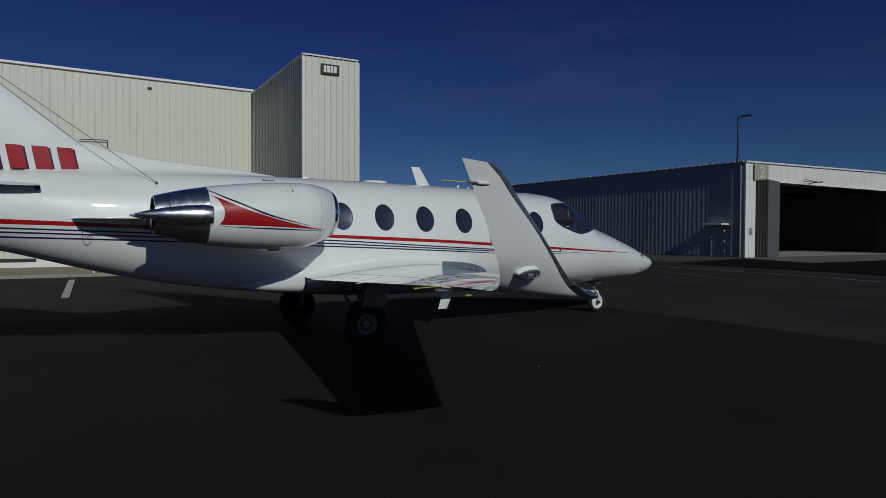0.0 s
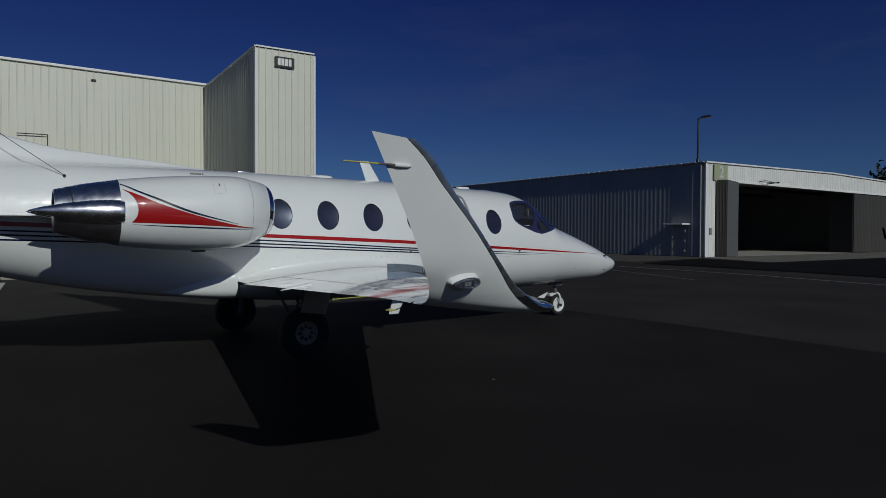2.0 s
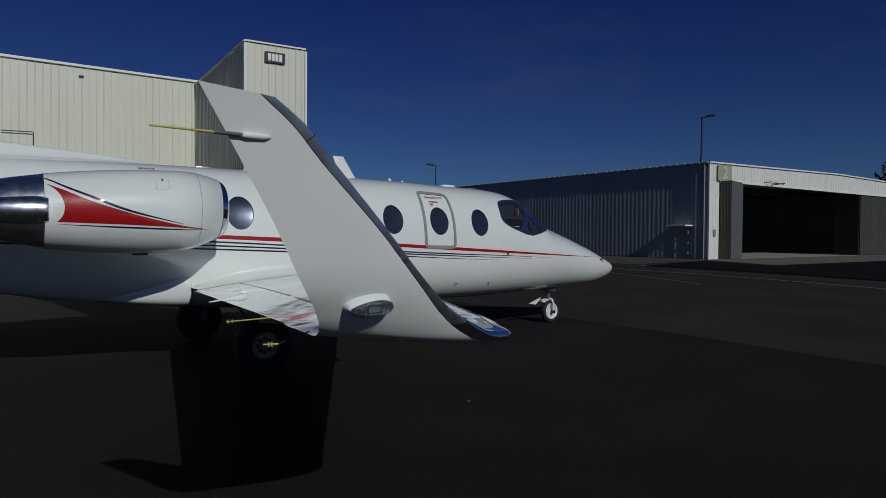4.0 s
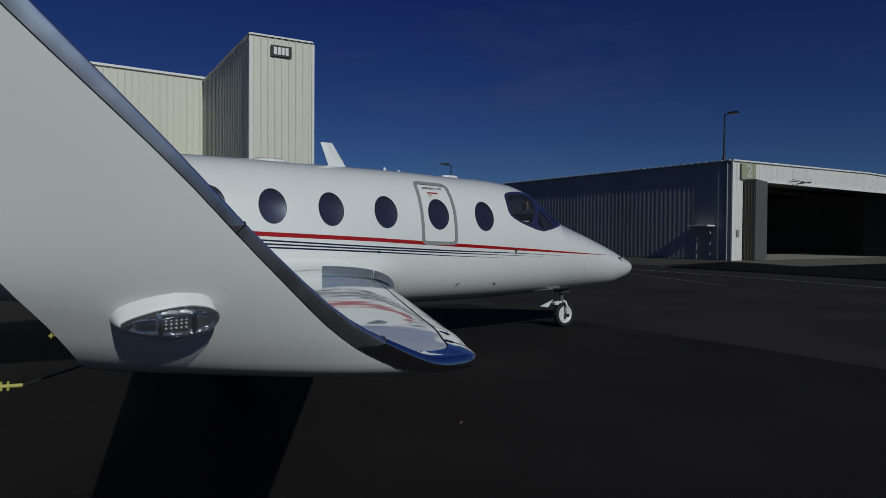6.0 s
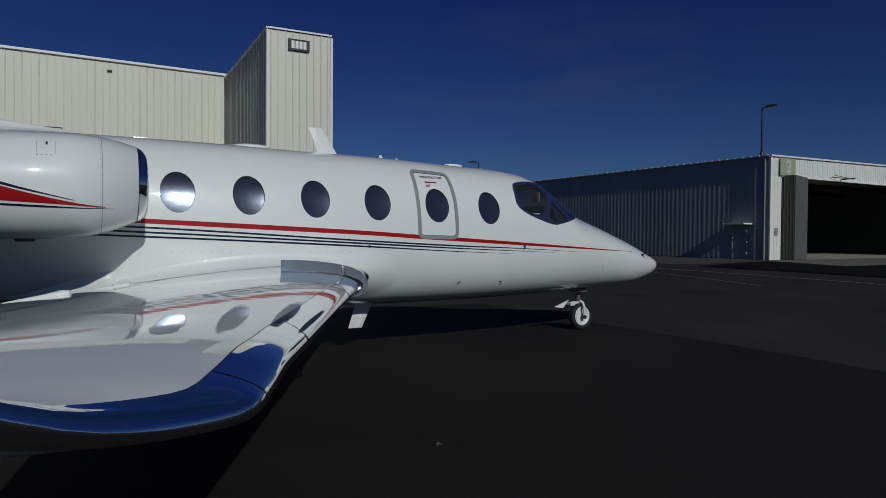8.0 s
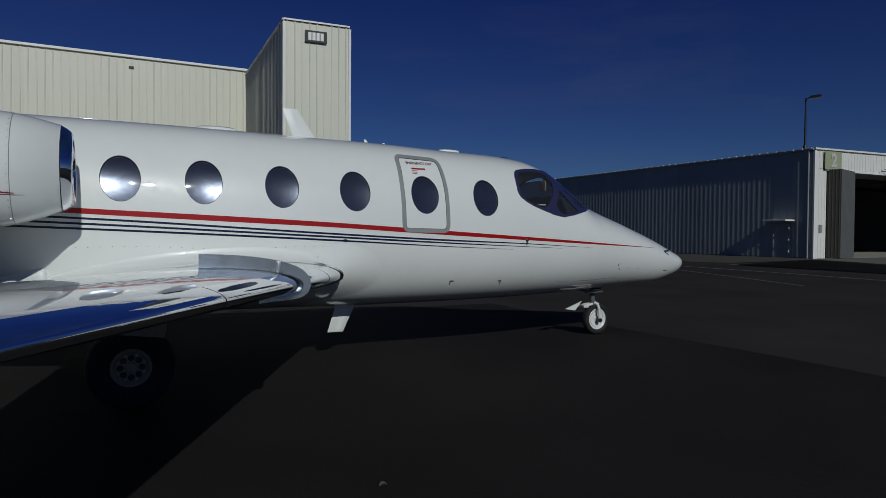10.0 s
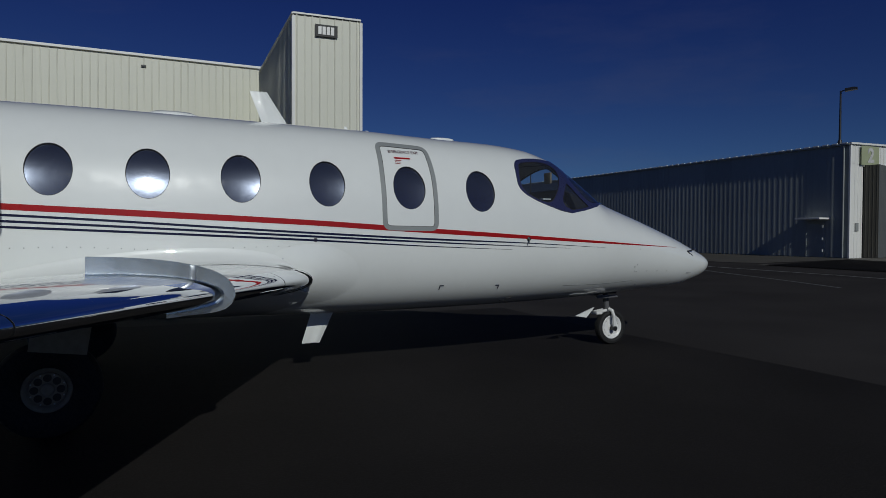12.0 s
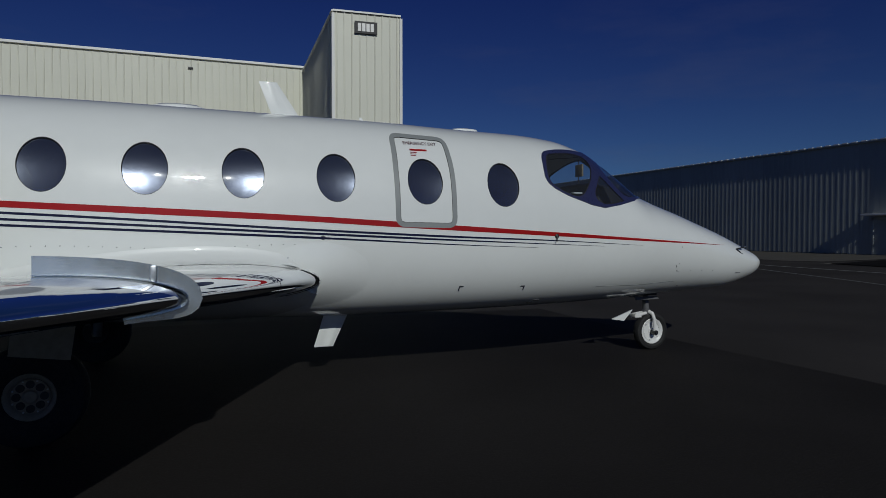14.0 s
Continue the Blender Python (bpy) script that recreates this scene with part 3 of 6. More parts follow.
for mir in (False, True):
    part("red_stripe", ribbon(grid(-6.3, 6.55, 110), lambda x: (RT(x) + RB(x)) / 2, lambda x: max((RT(x) - RB(x)) / 2, 0.0008)), RED, FUSE, "red stripe", mirror=mir)
    for fn, end in ((N1, 5.2), (N2, 4.7), (N3, 3.95)):
        part("navy_stripe", ribbon(grid(-6.3, end, 96), fn, lambda x: 0.0088 * min(1.0, (end + 0.05 - x) / 2.2), 0.003), NAVY, FUSE, "navy pinstripe", mirror=mir)

# emergency exit over the wing: a hatch with a grey outline
EXIT = rounded([(2.572, 2.246), (3.106, 2.224), (3.124, 1.9), (3.124, 1.392), (2.562, 1.400), (2.558, 1.9)], 0.09, 6)
hatch = part("emergency_exit", band(grown(EXIT, -0.042), EXIT, 0.0042), GREY, JET, "white hatch with a rounded grey outline")
part("hatch_gap", band(grown(EXIT, -0.045), grown(EXIT, -0.042), 0.0048), SEAL, hatch, "thin dark gap")


def lettering(text, size, x, z, material, name, parent, wide=1.0):
    """Words in the built-in font, laid on the hull with their lower left corner at (x, z)."""
    cu = bpy.data.curves.new(name, "FONT")
    cu.body, cu.size = text, size
    tmp = bpy.data.objects.new(name, cu)
    me = bpy.data.meshes.new_from_object(tmp)
    g = Geo()
    g.v = [tuple(side(x + v.co.x * wide, z + v.co.y, 0.006)) for v in me.vertices]
    g.f = [tuple(p.vertices) for p in me.polygons]
    bpy.data.objects.remove(tmp)
    return part(name, g, material, parent, smooth=False)


lettering("EMERGENCY EXIT", 0.040, 2.685, 2.131, MAROON, "lettering", hatch, 0.98)
bar = lambda x0, x1, z0, z1: Geo().loft([[side(x0 + (x1 - x0) * k / 6, z, 0.0055) for k in range(7)] for z in (z0, z1)], closed=False)
part("placard_bar", bar(2.735, 2.895, 2.073, 2.088), RED, hatch, "red placard bar")
for k in range(3):
    part("placard_line", bar(2.735, 2.80 - 0.008 * k, 2.054 - 0.015 * k, 2.0585 - 0.015 * k), RED, hatch, "small red writing")

# small fittings on the skin
port = side(1.942, 1.311)
part("static_port", Geo().spin(port + Vector((0, 0.01, 0)), (0, -1, 0), [(0, 0.020), (0.010, 0.019), (0.013, 0.013), (0.009, 0.0)], 18), LEGGREY, FUSE, "round metal port")
vane = side(4.141, 1.32)
g = Geo().spin(vane, (0, -1, 0), [(-0.01, 0.025), (0.01, 0.02), (0.02, 0.0)], 14).tube(vane + Vector((0, -0.015, 0)), vane + Vector((-0.015, -0.028, -0.05)), 0.007, 0.004)
part("angle_vane", g, BLACK, FUSE, "small black vane")
for x0, z0, s in ((3.19, 0.868, 1), (3.87, 0.853, -1)):
    g = Geo().loft([[side(x0, z0 + 0.004 - d, 0.004) for d in (0, 0.045)], [side(x0 + 0.010 * s, z0 + 0.004 - d, 0.004) for d in (0, 0.045)]], closed=False)
    g.loft([[side(x0, z0 + d, 0.004) for d in (0.004, -0.006)], [side(x0 + 0.045 * s, z0 + d, 0.004) for d in (0.004, -0.006)]], closed=False)
    part("jack_mark", g, NAVY, FUSE, "small dark corner mark")
for mir in (False, True):
    elbow, tip, foot = Vector((6.805, -0.358, 1.163)), Vector((6.945, -0.348, 1.186)), side(6.925, 1.105, -0.004)
    bend = elbow + Vector((0.03, 0.006, -0.018))
    pitot = part("pitot_tube", Geo().tube(elbow, tip, 0.0085, 0.007).tube(elbow, bend, 0.009, 0.009).tube(bend, foot, 0.009, 0.006), BLACK, FUSE, "thin black pitot tube", mirror=mir)
    part("pitot_tip", Geo().spin(tip, tip - elbow, [(-0.012, 0.007), (-0.006, 0.012), (0.004, 0.012), (0.011, 0.006), (0.012, 0.001)], 12), ALLOY, pitot, "bright metal tip", mirror=mir)


def blade(root, chord, tip, tip_chord, height_way, thick, n=10):
    """A swept aerial: an airfoil plate from its root's fore edge to its tip's."""
    sect = [(0, 0), (0.12, 0.7), (0.35, 1), (0.7, 0.6), (1, 0.08), (0.7, -0.6), (0.35, -1), (0.12, -0.7)]
    rings = [[Vector((p[0] - c * ch, p[1] + w * thick * s, p[2])) for c, w in sect] for p, ch, s in ((root, chord, 1), (tip, tip_chord, 0.7))]
    rings.append([Vector((q.x, tip[1] + (q.y - tip[1]) * 0.2, q.z + height_way * 0.008)) for q in rings[-1]])
    return Geo().loft(rings, cap=True)


part("blade_aerial", blade((1.90, 0, 2.40), 0.255, (1.685, 0, 2.725), 0.165, 1, 0.018), PAINT, JET, "white swept blade aerial")
part("aerial_foot", Geo().box((1.53, -0.05, 2.395), (1.92, 0.05, 2.428), 0.012), PAINT, JET, "white aerial foot")
part("blade_aerial", blade((2.317, -0.13, 0.62), 0.23, (2.166, -0.13, 0.298), 0.18, -1, 0.016), PAINT, JET, "white belly blade aerial")
part("dome_aerial", Geo().loft([[Vector((3.55 + 0.145 * s * math.cos(a), 0.06 * s * math.sin(a), z)) for a in [2 * math.pi * k / 24 for k in range(24)]] for s, z in ((1, 2.36), (1, 2.39), (0.92, 2.407), (0.6, 2.415), (0.02, 2.416))]), PAINT, JET, "low white dome aerial")
part("disc_aerial", Geo().loft([[Vector((0.84 + 0.21 * s * math.cos(a), 0.12 * s * math.sin(a), z)) for a in [2 * math.pi * k / 24 for k in range(24)]] for s, z in ((1, 2.42), (1, 2.452), (0.8, 2.466), (0.02, 2.47))]), PAINT, JET, "flat white disc aerial")
part("small_aerial", blade((2.52, 0, 2.40), 0.07, (2.48, 0, 2.452), 0.03, 1, 0.01), PAINT, JET)
part("small_aerial", blade((2.74, 0, 2.39), 0.07, (2.71, 0, 2.425), 0.03, 1, 0.01), PAINT, JET)
part("roof_vent", Geo().box((-0.40, -0.03, 2.43), (-0.22, 0.03, 2.455), 0.01), ALLOY, JET)
part("roof_vent", Geo().box((3.95, -0.02, 2.36), (4.12, 0.02, 2.382), 0.008), ALLOY, JET)

for mir in (False, True):
    g = Geo().box((-1.13, -0.372, 2.322), (-0.95, -0.348, 2.350), 0.003)
    for k in range(6):
        g.box((-1.125 + k * 0.03, -0.37, 2.348), (-1.11 + k * 0.03, -0.35, 2.364))
    part("shoulder_comb", g, BLACK, JET, "small black comb on the hull's shoulder", smooth=False, mirror=mir)
# faint access panel outlines and scuffs low on the nose
PANEL_LINE = pchip([4.72, 5.25, 5.83], [0.815, 0.808, 0.828])
for mir in (False, True):
    part("panel_line", ribbon(grid(4.72, 5.83, 24), PANEL_LINE, lambda x: 0.0014, 0.0015), GREY, FUSE, mirror=mir)
for x0, z0, x1, z1 in ((6.815, 0.889, 6.92, 0.887), (5.93, 0.768, 5.955, 0.775), (5.752, 1.005, 5.762, 0.985), (5.80, 0.945, 5.812, 0.935)):
    a, b = side(x0, z0, 0.002), side(x1, z1, 0.002)
    part("scuff", Geo().tube(a, b, 0.0035, 0.002, 6), BLACK, FUSE)

g = Geo()
for x0, z0 in ((5.78, 0.945), (6.0, 0.94), (6.19, 0.936), (6.38, 0.93), (5.80, 1.20), (5.79, 1.02)):
    p = side(x0, z0)
    g.spin(p, side(x0, z0, 1) - p, [(-0.002, 0.007), (0.001, 0.006), (0.0016, 0.0)], 8)
tagged(part("nose_screws", g, GREY, FUSE, "small grey screws"), kind="stuff")
for x0, z0 in ((4.05, 0.665), (4.10, 0.69)):
    part("drain_slot", Geo().tube(side(x0 - 0.03, z0, 0.001), side(x0 + 0.03, z0 + 0.004, 0.001), 0.008, n=8), BLACK, FUSE, "small dark drain slot")

SCREWS = ((0.60, 1.18), (0.842, 1.183), (1.087, 1.185), (1.333, 1.178), (1.66, 1.156), (1.695, 1.138), (0.35, 1.17))
g = Geo()
for x0, z0 in SCREWS:
    p = side(x0, z0, 0.012)
    g.spin(p, (0, -1, 0.3), [(-0.016, 0.008), (0.001, 0.007), (0.003, 0.0)], 8)
tagged(part("fillet_screws", g, ALLOY, FUSE, "bright screws over the wing root"), kind="stuff")

# rivets along the wing root and the nacelle shadow line
rv = Geo()
for k in range(26):
    x = -0.4 + k * 0.092
    p = side(x, 1.245 + 0.012 * math.sin(k * 0.35))
    rv.spin(p, (0, -1, 0.1), [(-0.002, 0.0045), (0.001, 0.004), (0.0016, 0.0)], 6)
tagged(part("rivets", rv, LEGGREY, FUSE, "row of small dull rivets"), kind="stuff")

# ---------------------------------------------------------------- wings
FOIL = [(0.5 * (1 - math.cos(math.pi * k / 26))) for k in range(27)]
FOIL[0] = 0.0


def thick(c):
    return 5 * (0.2969 * math.sqrt(c) - 0.126 * c - 0.3516 * c * c + 0.2843 * c ** 3 - 0.1036 * c ** 4)


def section(le, te, t, up, cs=None, off=0.0, low=True):
    """Points of an airfoil from its upper trailing edge round the nose to its lower trailing edge."""
    le, te, up = Vector(le), Vector(te), Vector(up).normalized()
    ch = te - le
    cs = FOIL if cs is None else cs
    n = ch.length * t
    # the winglet has a blunt, round nose
    nose = 0.045 * min(max(-le.y - 6.6, 0.0) / 0.15, 1.0) / ch.length
    half = lambda c: thick(c) if c >= nose else thick(nose) * math.sqrt(1 - (1 - c / nose) ** 2)
    hi = [le + ch * c + up * (half(c) * n + off) - ch.normalized() * off * (1 if c < 0.02 else 0) for c in reversed(cs)]
    lo = [le + ch * c - up * (half(c) * n * 0.8 + off) - ch.normalized() * off * (1 if c < 0.02 else 0) for c in cs[1:]]
    return hi + lo


lex = lambda s: 1.90 - 0.468 * (s - 0.89)
lez = lambda s: 0.965 + 0.041 * (s - 0.89)
tex = lambda s: -0.60 - 0.178 * (s - 0.65)
tez = lambda s: 0.925 + 0.0575 * (s - 0.65)
WING = [((lex(s), -s, lez(s)), (tex(s), -s, tez(s)), 0.128 - 0.004 * s, (0, 0.04, 1)) for s in (0.45, 0.9, 1.6, 2.4, 3.2, 4.0, 4.8, 5.6, 6.2)]
TIP = [
    ((lex(6.2), -6.2, lez(6.2)), (tex(6.2), -6.2, tez(6.2)), 0.103, (0, 0.04, 1)),
    ((lex(6.4), -6.4, lez(6.4)), (-1.640, -6.40, 1.255), 0.10, (0, 0.06, 1)),
    ((-0.742, -6.54, 1.187), (-1.649, -6.55, 1.256), 0.097, (0, 0.12, 1)),
    ((-0.795, -6.645, 1.188), (-1.660, -6.65, 1.257), 0.091, (0, 0.25, 1)),
    ((-0.88, -6.702, 1.198), (-1.671, -6.71, 1.266), 0.085, (0, 0.40, 1)),
    ((-0.982, -6.752, 1.219), (-1.685, -6.764, 1.286), 0.080, (0, 0.62, 1)),
]
BLADE = [
    ((-1.10, -6.792, 1.268), (-1.703, -6.807, 1.315), 0.077, (0, 0.95, 1.0)),
    ((-1.24, -6.842, 1.338), (-1.735, -6.851, 1.362), 0.077, (0, 1.0, 0.65)),
    ((-1.411, -6.914, 1.468), (-1.80, -6.912, 1.445), 0.078, (0, 1.0, 0.33)),
    ((-1.582, -6.966, 1.629), (-1.90, -6.963, 1.615), 0.072, (0, 1.0, 0.28)),
    ((-1.755, -7.010, 1.788), (-1.99, -7.000, 1.755), 0.068, (0, 1.0, 0.27)),
    ((-1.846, -7.036, 1.874), (-2.06, -7.028, 1.862), 0.062, (0, 1.0, 0.27)),
    ((-1.935, -7.054, 1.932), (-2.118, -7.054, 1.947), 0.045, (0, 1.0, 0.27)),
]


def dense(rows, k):
    """More sections between the given ones, by a smooth curve."""
    vals = np.array([[*a, *b, t, *u] for a, b, t, u in rows])
    s = np.arange(len(rows))
    fs = [pchip(s, vals[:, j]) for j in range(vals.shape[1])]
    out = []
    for q in np.linspace(0, len(rows) - 1, (len(rows) - 1) * k + 1):
        r = [f(q) for f in fs]
        out.append((r[0:3], r[3:6], r[6], r[7:10]))
    return out


LET = dense(TIP + BLADE, 3)


def nose_strip(rows, width, below=None, off=0.0025):
    """The polished leading edge: the first part of each section, a little proud."""
    rings = []
    for le, te, t, up in rows:
        ch = (Vector(te) - Vector(le)).length
        w, under = width(ch, le), below(le[2]) if below else 1.0
        cs = [w / ch * (k / 9) ** 2 for k in range(10)]
        hi, lo = section(le, te, t, up, cs, off), section(le, te, t, up, [c * under for c in cs], off)
        r = hi[:10] + lo[10:]
        inn = [section(le, te, t, up, [0, w / ch], -0.004)[0], section(le, te, t, up, [0, w * under / ch], -0.004)[-1]]
        rings.append([inn[0]] + r + [inn[-1]])
    return Geo().loft(rings, closed=False)


def seam(rows, width, off=0.001):
    """A dark joint just behind the polished edge."""
    rings = []
    for le, te, t, up in rows:
        ch = (Vector(te) - Vector(le)).length
        w = width(ch, le)
        hi = [section(le, te, t, up, [0, c / ch], off)[0] for c in (w - 0.001, w + 0.0040)]
        rings.append([hi[0], hi[1]])
    return Geo().loft(rings, closed=False)


def seam_low(rows, width, off=0.001):
    rings = []
    for le, te, t, up in rows:
        ch = (Vector(te) - Vector(le)).length
        w = width(ch, le)
        rings.append([section(le, te, t, up, [0, c / ch], off)[-1] for c in (w * BELOW(le[2]) - 0.001, w * BELOW(le[2]) + 0.0018)])
    return Geo().loft(rings, closed=False)


def joint(row, width, off=0.0035, skew=0.0, along=None):
    """A black joint across the polished edge, square to the way along, if it is given."""
    le, te, t, up = row
    ch = (Vector(te) - Vector(le)).length
    w = width(ch, le)
    cs = [w / ch * (k / 9) ** 2 for k in range(10)]
    a = section(le, te, t, up, cs, off)
    if le[1] < -6.45:
        a = a[:10] + section(le, te, t, up, [c * BELOW(le[2]) for c in cs], off)[10:]
    a = [p + Vector((0.468, 1.0, -0.04)) * (skew * (Vector(le).x - p.x)) for p in a]
    if along is not None:
        a = [p - along * (0.9 * (p - Vector(le)).dot(along)) for p in a]
    way = Vector((0, 1, 0)) if le[1] > -6.45 else (Vector(te) - Vector(le)).cross(Vector(up)).normalized() * 0.6
    return Geo().loft([[p + way * d for p in a[:19]] for d in (-0.0028, 0.0028)], closed=False)


def on_wing(s, c, off=0.003):
    """A point of the upper wing surface at the span s and the chord's share c."""
    le, te = Vector((lex(s), -s, lez(s))), Vector((tex(s), -s, tez(s)))
    return le + (te - le) * c + Vector((0, 0.04, 1)).normalized() * (thick(c) * (te - le).length * (0.128 - 0.004 * s) + off)


def gap(a, b, w=0.004, n=24):
    """A dark line on the upper wing between two (span, chord share)."""
    rows = []
    for k in range(n + 1):
        s, c = a[0] + (b[0] - a[0]) * k / n, a[1] + (b[1] - a[1]) * k / n
        p = on_wing(s, c, 0.002)
        rows.append([p + Vector((w, 0, 0)), p - Vector((w, 0, 0))])
    return Geo().loft(rows, closed=False)


WIDE = lambda ch, le: 0.118 - 0.0075 * max(-le[1] - 2.0, 0.0)
LEANS = pchip([1.18, 1.19, 1.197, 1.205, 1.22, 1.26, 1.335, 1.465, 1.78, 1.95], [0.084, 0.082, 0.082, 0.086, 0.094, 0.098, 0.09, 0.08, 0.07, 0.06])
BELOW = pchip([1.18, 1.215, 1.26, 1.31, 1.37, 1.48, 1.55, 1.66, 1.80, 1.90], [0.82, 0.88, 0.84, 0.66, 0.46, 0.33, 0.30, 0.37, 0.46, 0.54])
NARROW = lambda ch, le: min(LEANS(le[2]), ch * 0.45)
for mir in (False, True):
    wing = part("wing", Geo().loft([section(*r) for r in WING], cap=True), WINGPAINT, JET, "glossy white swept wing", mirror=mir, angle=50)
    part("leading_edge", nose_strip([r for r in WING if r[0][1] <= -0.9], WIDE, lambda z: 2.3), CHROME, wing, "polished bare metal leading edge", mirror=mir, angle=60)
    part("seam", seam([r for r in WING if r[0][1] <= -0.9], WIDE), SEAL, wing, mirror=mir)
    for s, skew in ((1.75, 0.42), (4.4, 0.35), (6.07, 1.4)):
        row = ((lex(s), -s, lez(s)), (tex(s), -s, tez(s)), 0.128 - 0.004 * s, (0, 0.04, 1))
        part("edge_joint", joint(row, WIDE, skew=skew), SEAL, wing, mirror=mir)
    part("root_cuff", Geo().loft([[p * 1.0 + Vector((0, d, 0)) for p in section((lex(0.93) + 0.012, -0.93, lez(0.93)), (tex(0.9), -0.93, tez(0.9)), 0.131, (0, 0.04, 1), [0.004 * k * k for k in range(7)], 0.004)] for d in (-0.012, 0.03)], closed=False), SEAL, wing, mirror=mir)
    rows = []
    for k in range(41):
        c = 0.012 + 0.97 * k / 40
        p, q = on_wing(1.10, c, 0.0015), on_wing(0.98, c, 0.0)
        h = 0.115 * math.sin(math.pi * min(0.12 + c * 0.9, 1.0)) ** 0.5 + 0.02
        r = side(p.x, q.z + h, 0.0015)
        m = Vector((p.x, r.y - 0.01, q.z + 0.005))
        rows.append([(p * (1 - t) ** 2 + m * 2 * t * (1 - t) + r * t * t) for t in [i / 10 for i in range(11)]])
    part("root_fillet", Geo().loft(rows, closed=False), PAINT, wing, mirror=mir, angle=80)
    part("flap_gap", gap((1.15, 0.80), (4.6, 0.74)), SEAL, wing, mirror=mir)
    part("flap_gap", gap((1.15, 0.80), (1.05, 0.97), n=8), SEAL, wing, mirror=mir)
    part("aileron_gap", gap((4.75, 0.74), (6.1, 0.72)), SEAL, wing, mirror=mir)
    for s, x, sz in ((2.58, -0.62, 0.8), (3.93, -0.99, 1.0)):
        p = on_wing(s, (lex(s) - x) / (lex(s) - tex(s)), 0.006)
        aft = on_wing(s, (lex(s) - x + 0.25) / (lex(s) - tex(s)), 0.001) - p
        prof = [(0.0, 0.001), (0.004, 0.014), (0.014, 0.024), (0.05, 0.029), (0.10, 0.025), (0.17, 0.017), (0.28, 0.011), (0.36, 0.006), (0.38, 0.001)]
        fair = part("hinge_fairing", Geo().spin(p, aft, [(a * 0.75 * sz, r * 0.75 * sz) for a, r in prof], 20), PAINT, wing, "white teardrop hinge fairing", mirror=mir)
        for dx in (-0.02, -0.06):
            part("screw", Geo().spin(p + Vector((dx * sz, -0.008, 0.0155 * sz)), (0, -0.4, 1), [(-0.002, 0.004), (0.002, 0.003), (0.002, 0)], 6), STEEL, fair, mirror=mir)
    # the fence that wraps the leading edge
    s = 2.95
    row = ((lex(s), -s, lez(s)), (tex(s), -s, tez(s)), 0.128 - 0.004 * s, (0, 0.04, 1))
    ch = (Vector(row[1]) - Vector(row[0])).length
    cs = [0.315 * (k / 16) ** 1.8 for k in range(17)]
    inner, outer = section(*row, cs, -0.004), []
    le = Vector(row[0])
    body = section(*row, cs, 0.0)
    keep = [i for i, p in enumerate(body) if i <= 16 or (le.x - p.x) < 0.27]
    for i in keep:
        a, b = body[max(i - 1, 0)], body[min(i + 1, len(body) - 1)]
        t = (b - a).normalized()
        nrm = Vector((t.z, 0, -t.x))
        if nrm.dot(body[i] - (le + (Vector(row[1]) - le) * 0.2)) < 0:
            nrm = -nrm
        outer.append(body[i] + nrm * (0.088 - 0.0012 * i if i <= 16 else max(0.069 - 0.005 * (i - 16), 0.03)))
    g = Geo()
    inr = [inner[i] for i in keep]
    g.loft([inr, outer], closed=False).loft([[p + Vector((0, 0.005, 0)) for p in outer], [p + Vector((0, 0.005, 0)) for p in inr]], closed=False).loft([outer, [p + Vector((0, 0.005, 0)) for p in outer]], closed=False)
    g.quad(inr[0], outer[0], outer[0] + Vector((0, 0.005, 0)), inr[0] + Vector((0, 0.005, 0)))
    fence = part("wing_fence", g, GUARD, wing, "bare metal fence wrapped round the leading edge", mirror=mir)
    p = body[9] + Vector((0, -0.006, 0.0))
    part("fence_clip", Geo().box((p.x - 0.012, p.y - 0.012, p.z + 0.004), (p.x + 0.012, p.y, p.z + 0.075), 0.003), ALLOY, fence, mirror=mir)
    part("fence_seam", Geo().loft([[flange_p + Vector((0, d, 0)) for flange_p in [section(*row, cs, 0.0075)[i] for i in keep]] for d in (-0.016, -0.010)], closed=False), SEAL, fence, mirror=mir)
    flange = section(*row, cs, 0.006)
    g = Geo()
    for i in keep[1:-1:1]:
        for f_ in (0.35, 0.85):
            q = flange[i].lerp(flange[min(i + 1, len(flange) - 1)], f_) + Vector((0, -0.030, 0))
            g.spin(q, q - le - (Vector(row[1]) - le) * 0.15, [(-0.002, 0.0045), (0.001, 0.0038), (0.002, 0.0)], 6)
    tagged(part("fence_rivets", g, CHROME, fence, "bright rivets", mirror=mir), kind="stuff")
    part("fence_flange", Geo().loft([[flange[i] + Vector((0, d, 0)) for i in keep] for d in (-0.045, 0.0)], closed=False), GUARD, fence, mirror=mir)
    # winglet
    wl_ = part("winglet", Geo().loft([section(*r) for r in LET], cap=True), WINGPAINT, JET, "white swept blended winglet", mirror=mir, angle=50)
    # the upper run has sky sheen put into its metal colour
    for a, b, metal in ((0, 20, CHROME), (19, 26, WEATHERED), (25, len(LET), DULLED)):
        part("leading_edge", nose_strip(LET[a:b], NARROW, BELOW), metal, wl_, "polished bare metal leading edge", mirror=mir, angle=60)
    part("seam", seam(LET, NARROW), SEAL, wl_, mirror=mir)
    part("seam", seam_low(LET, NARROW), SEAL, wl_, mirror=mir)
    for k in (7, 19, 25, 32):
        part("edge_joint", joint(LET[k], NARROW, along=(Vector(LET[k + 1][0]) - Vector(LET[k - 1][0])).normalized()), SEAL, wl_, mirror=mir)
    # navigation light on the outer face
    c = Vector((-1.571, -6.879, 1.372))
    ax, nm = Vector((1, -0.02, 0.035)).normalized(), Vector((0, -1, -0.28)).normalized()
    up = ax.cross(nm).normalized()
    if up.z < 0:
        up = -up
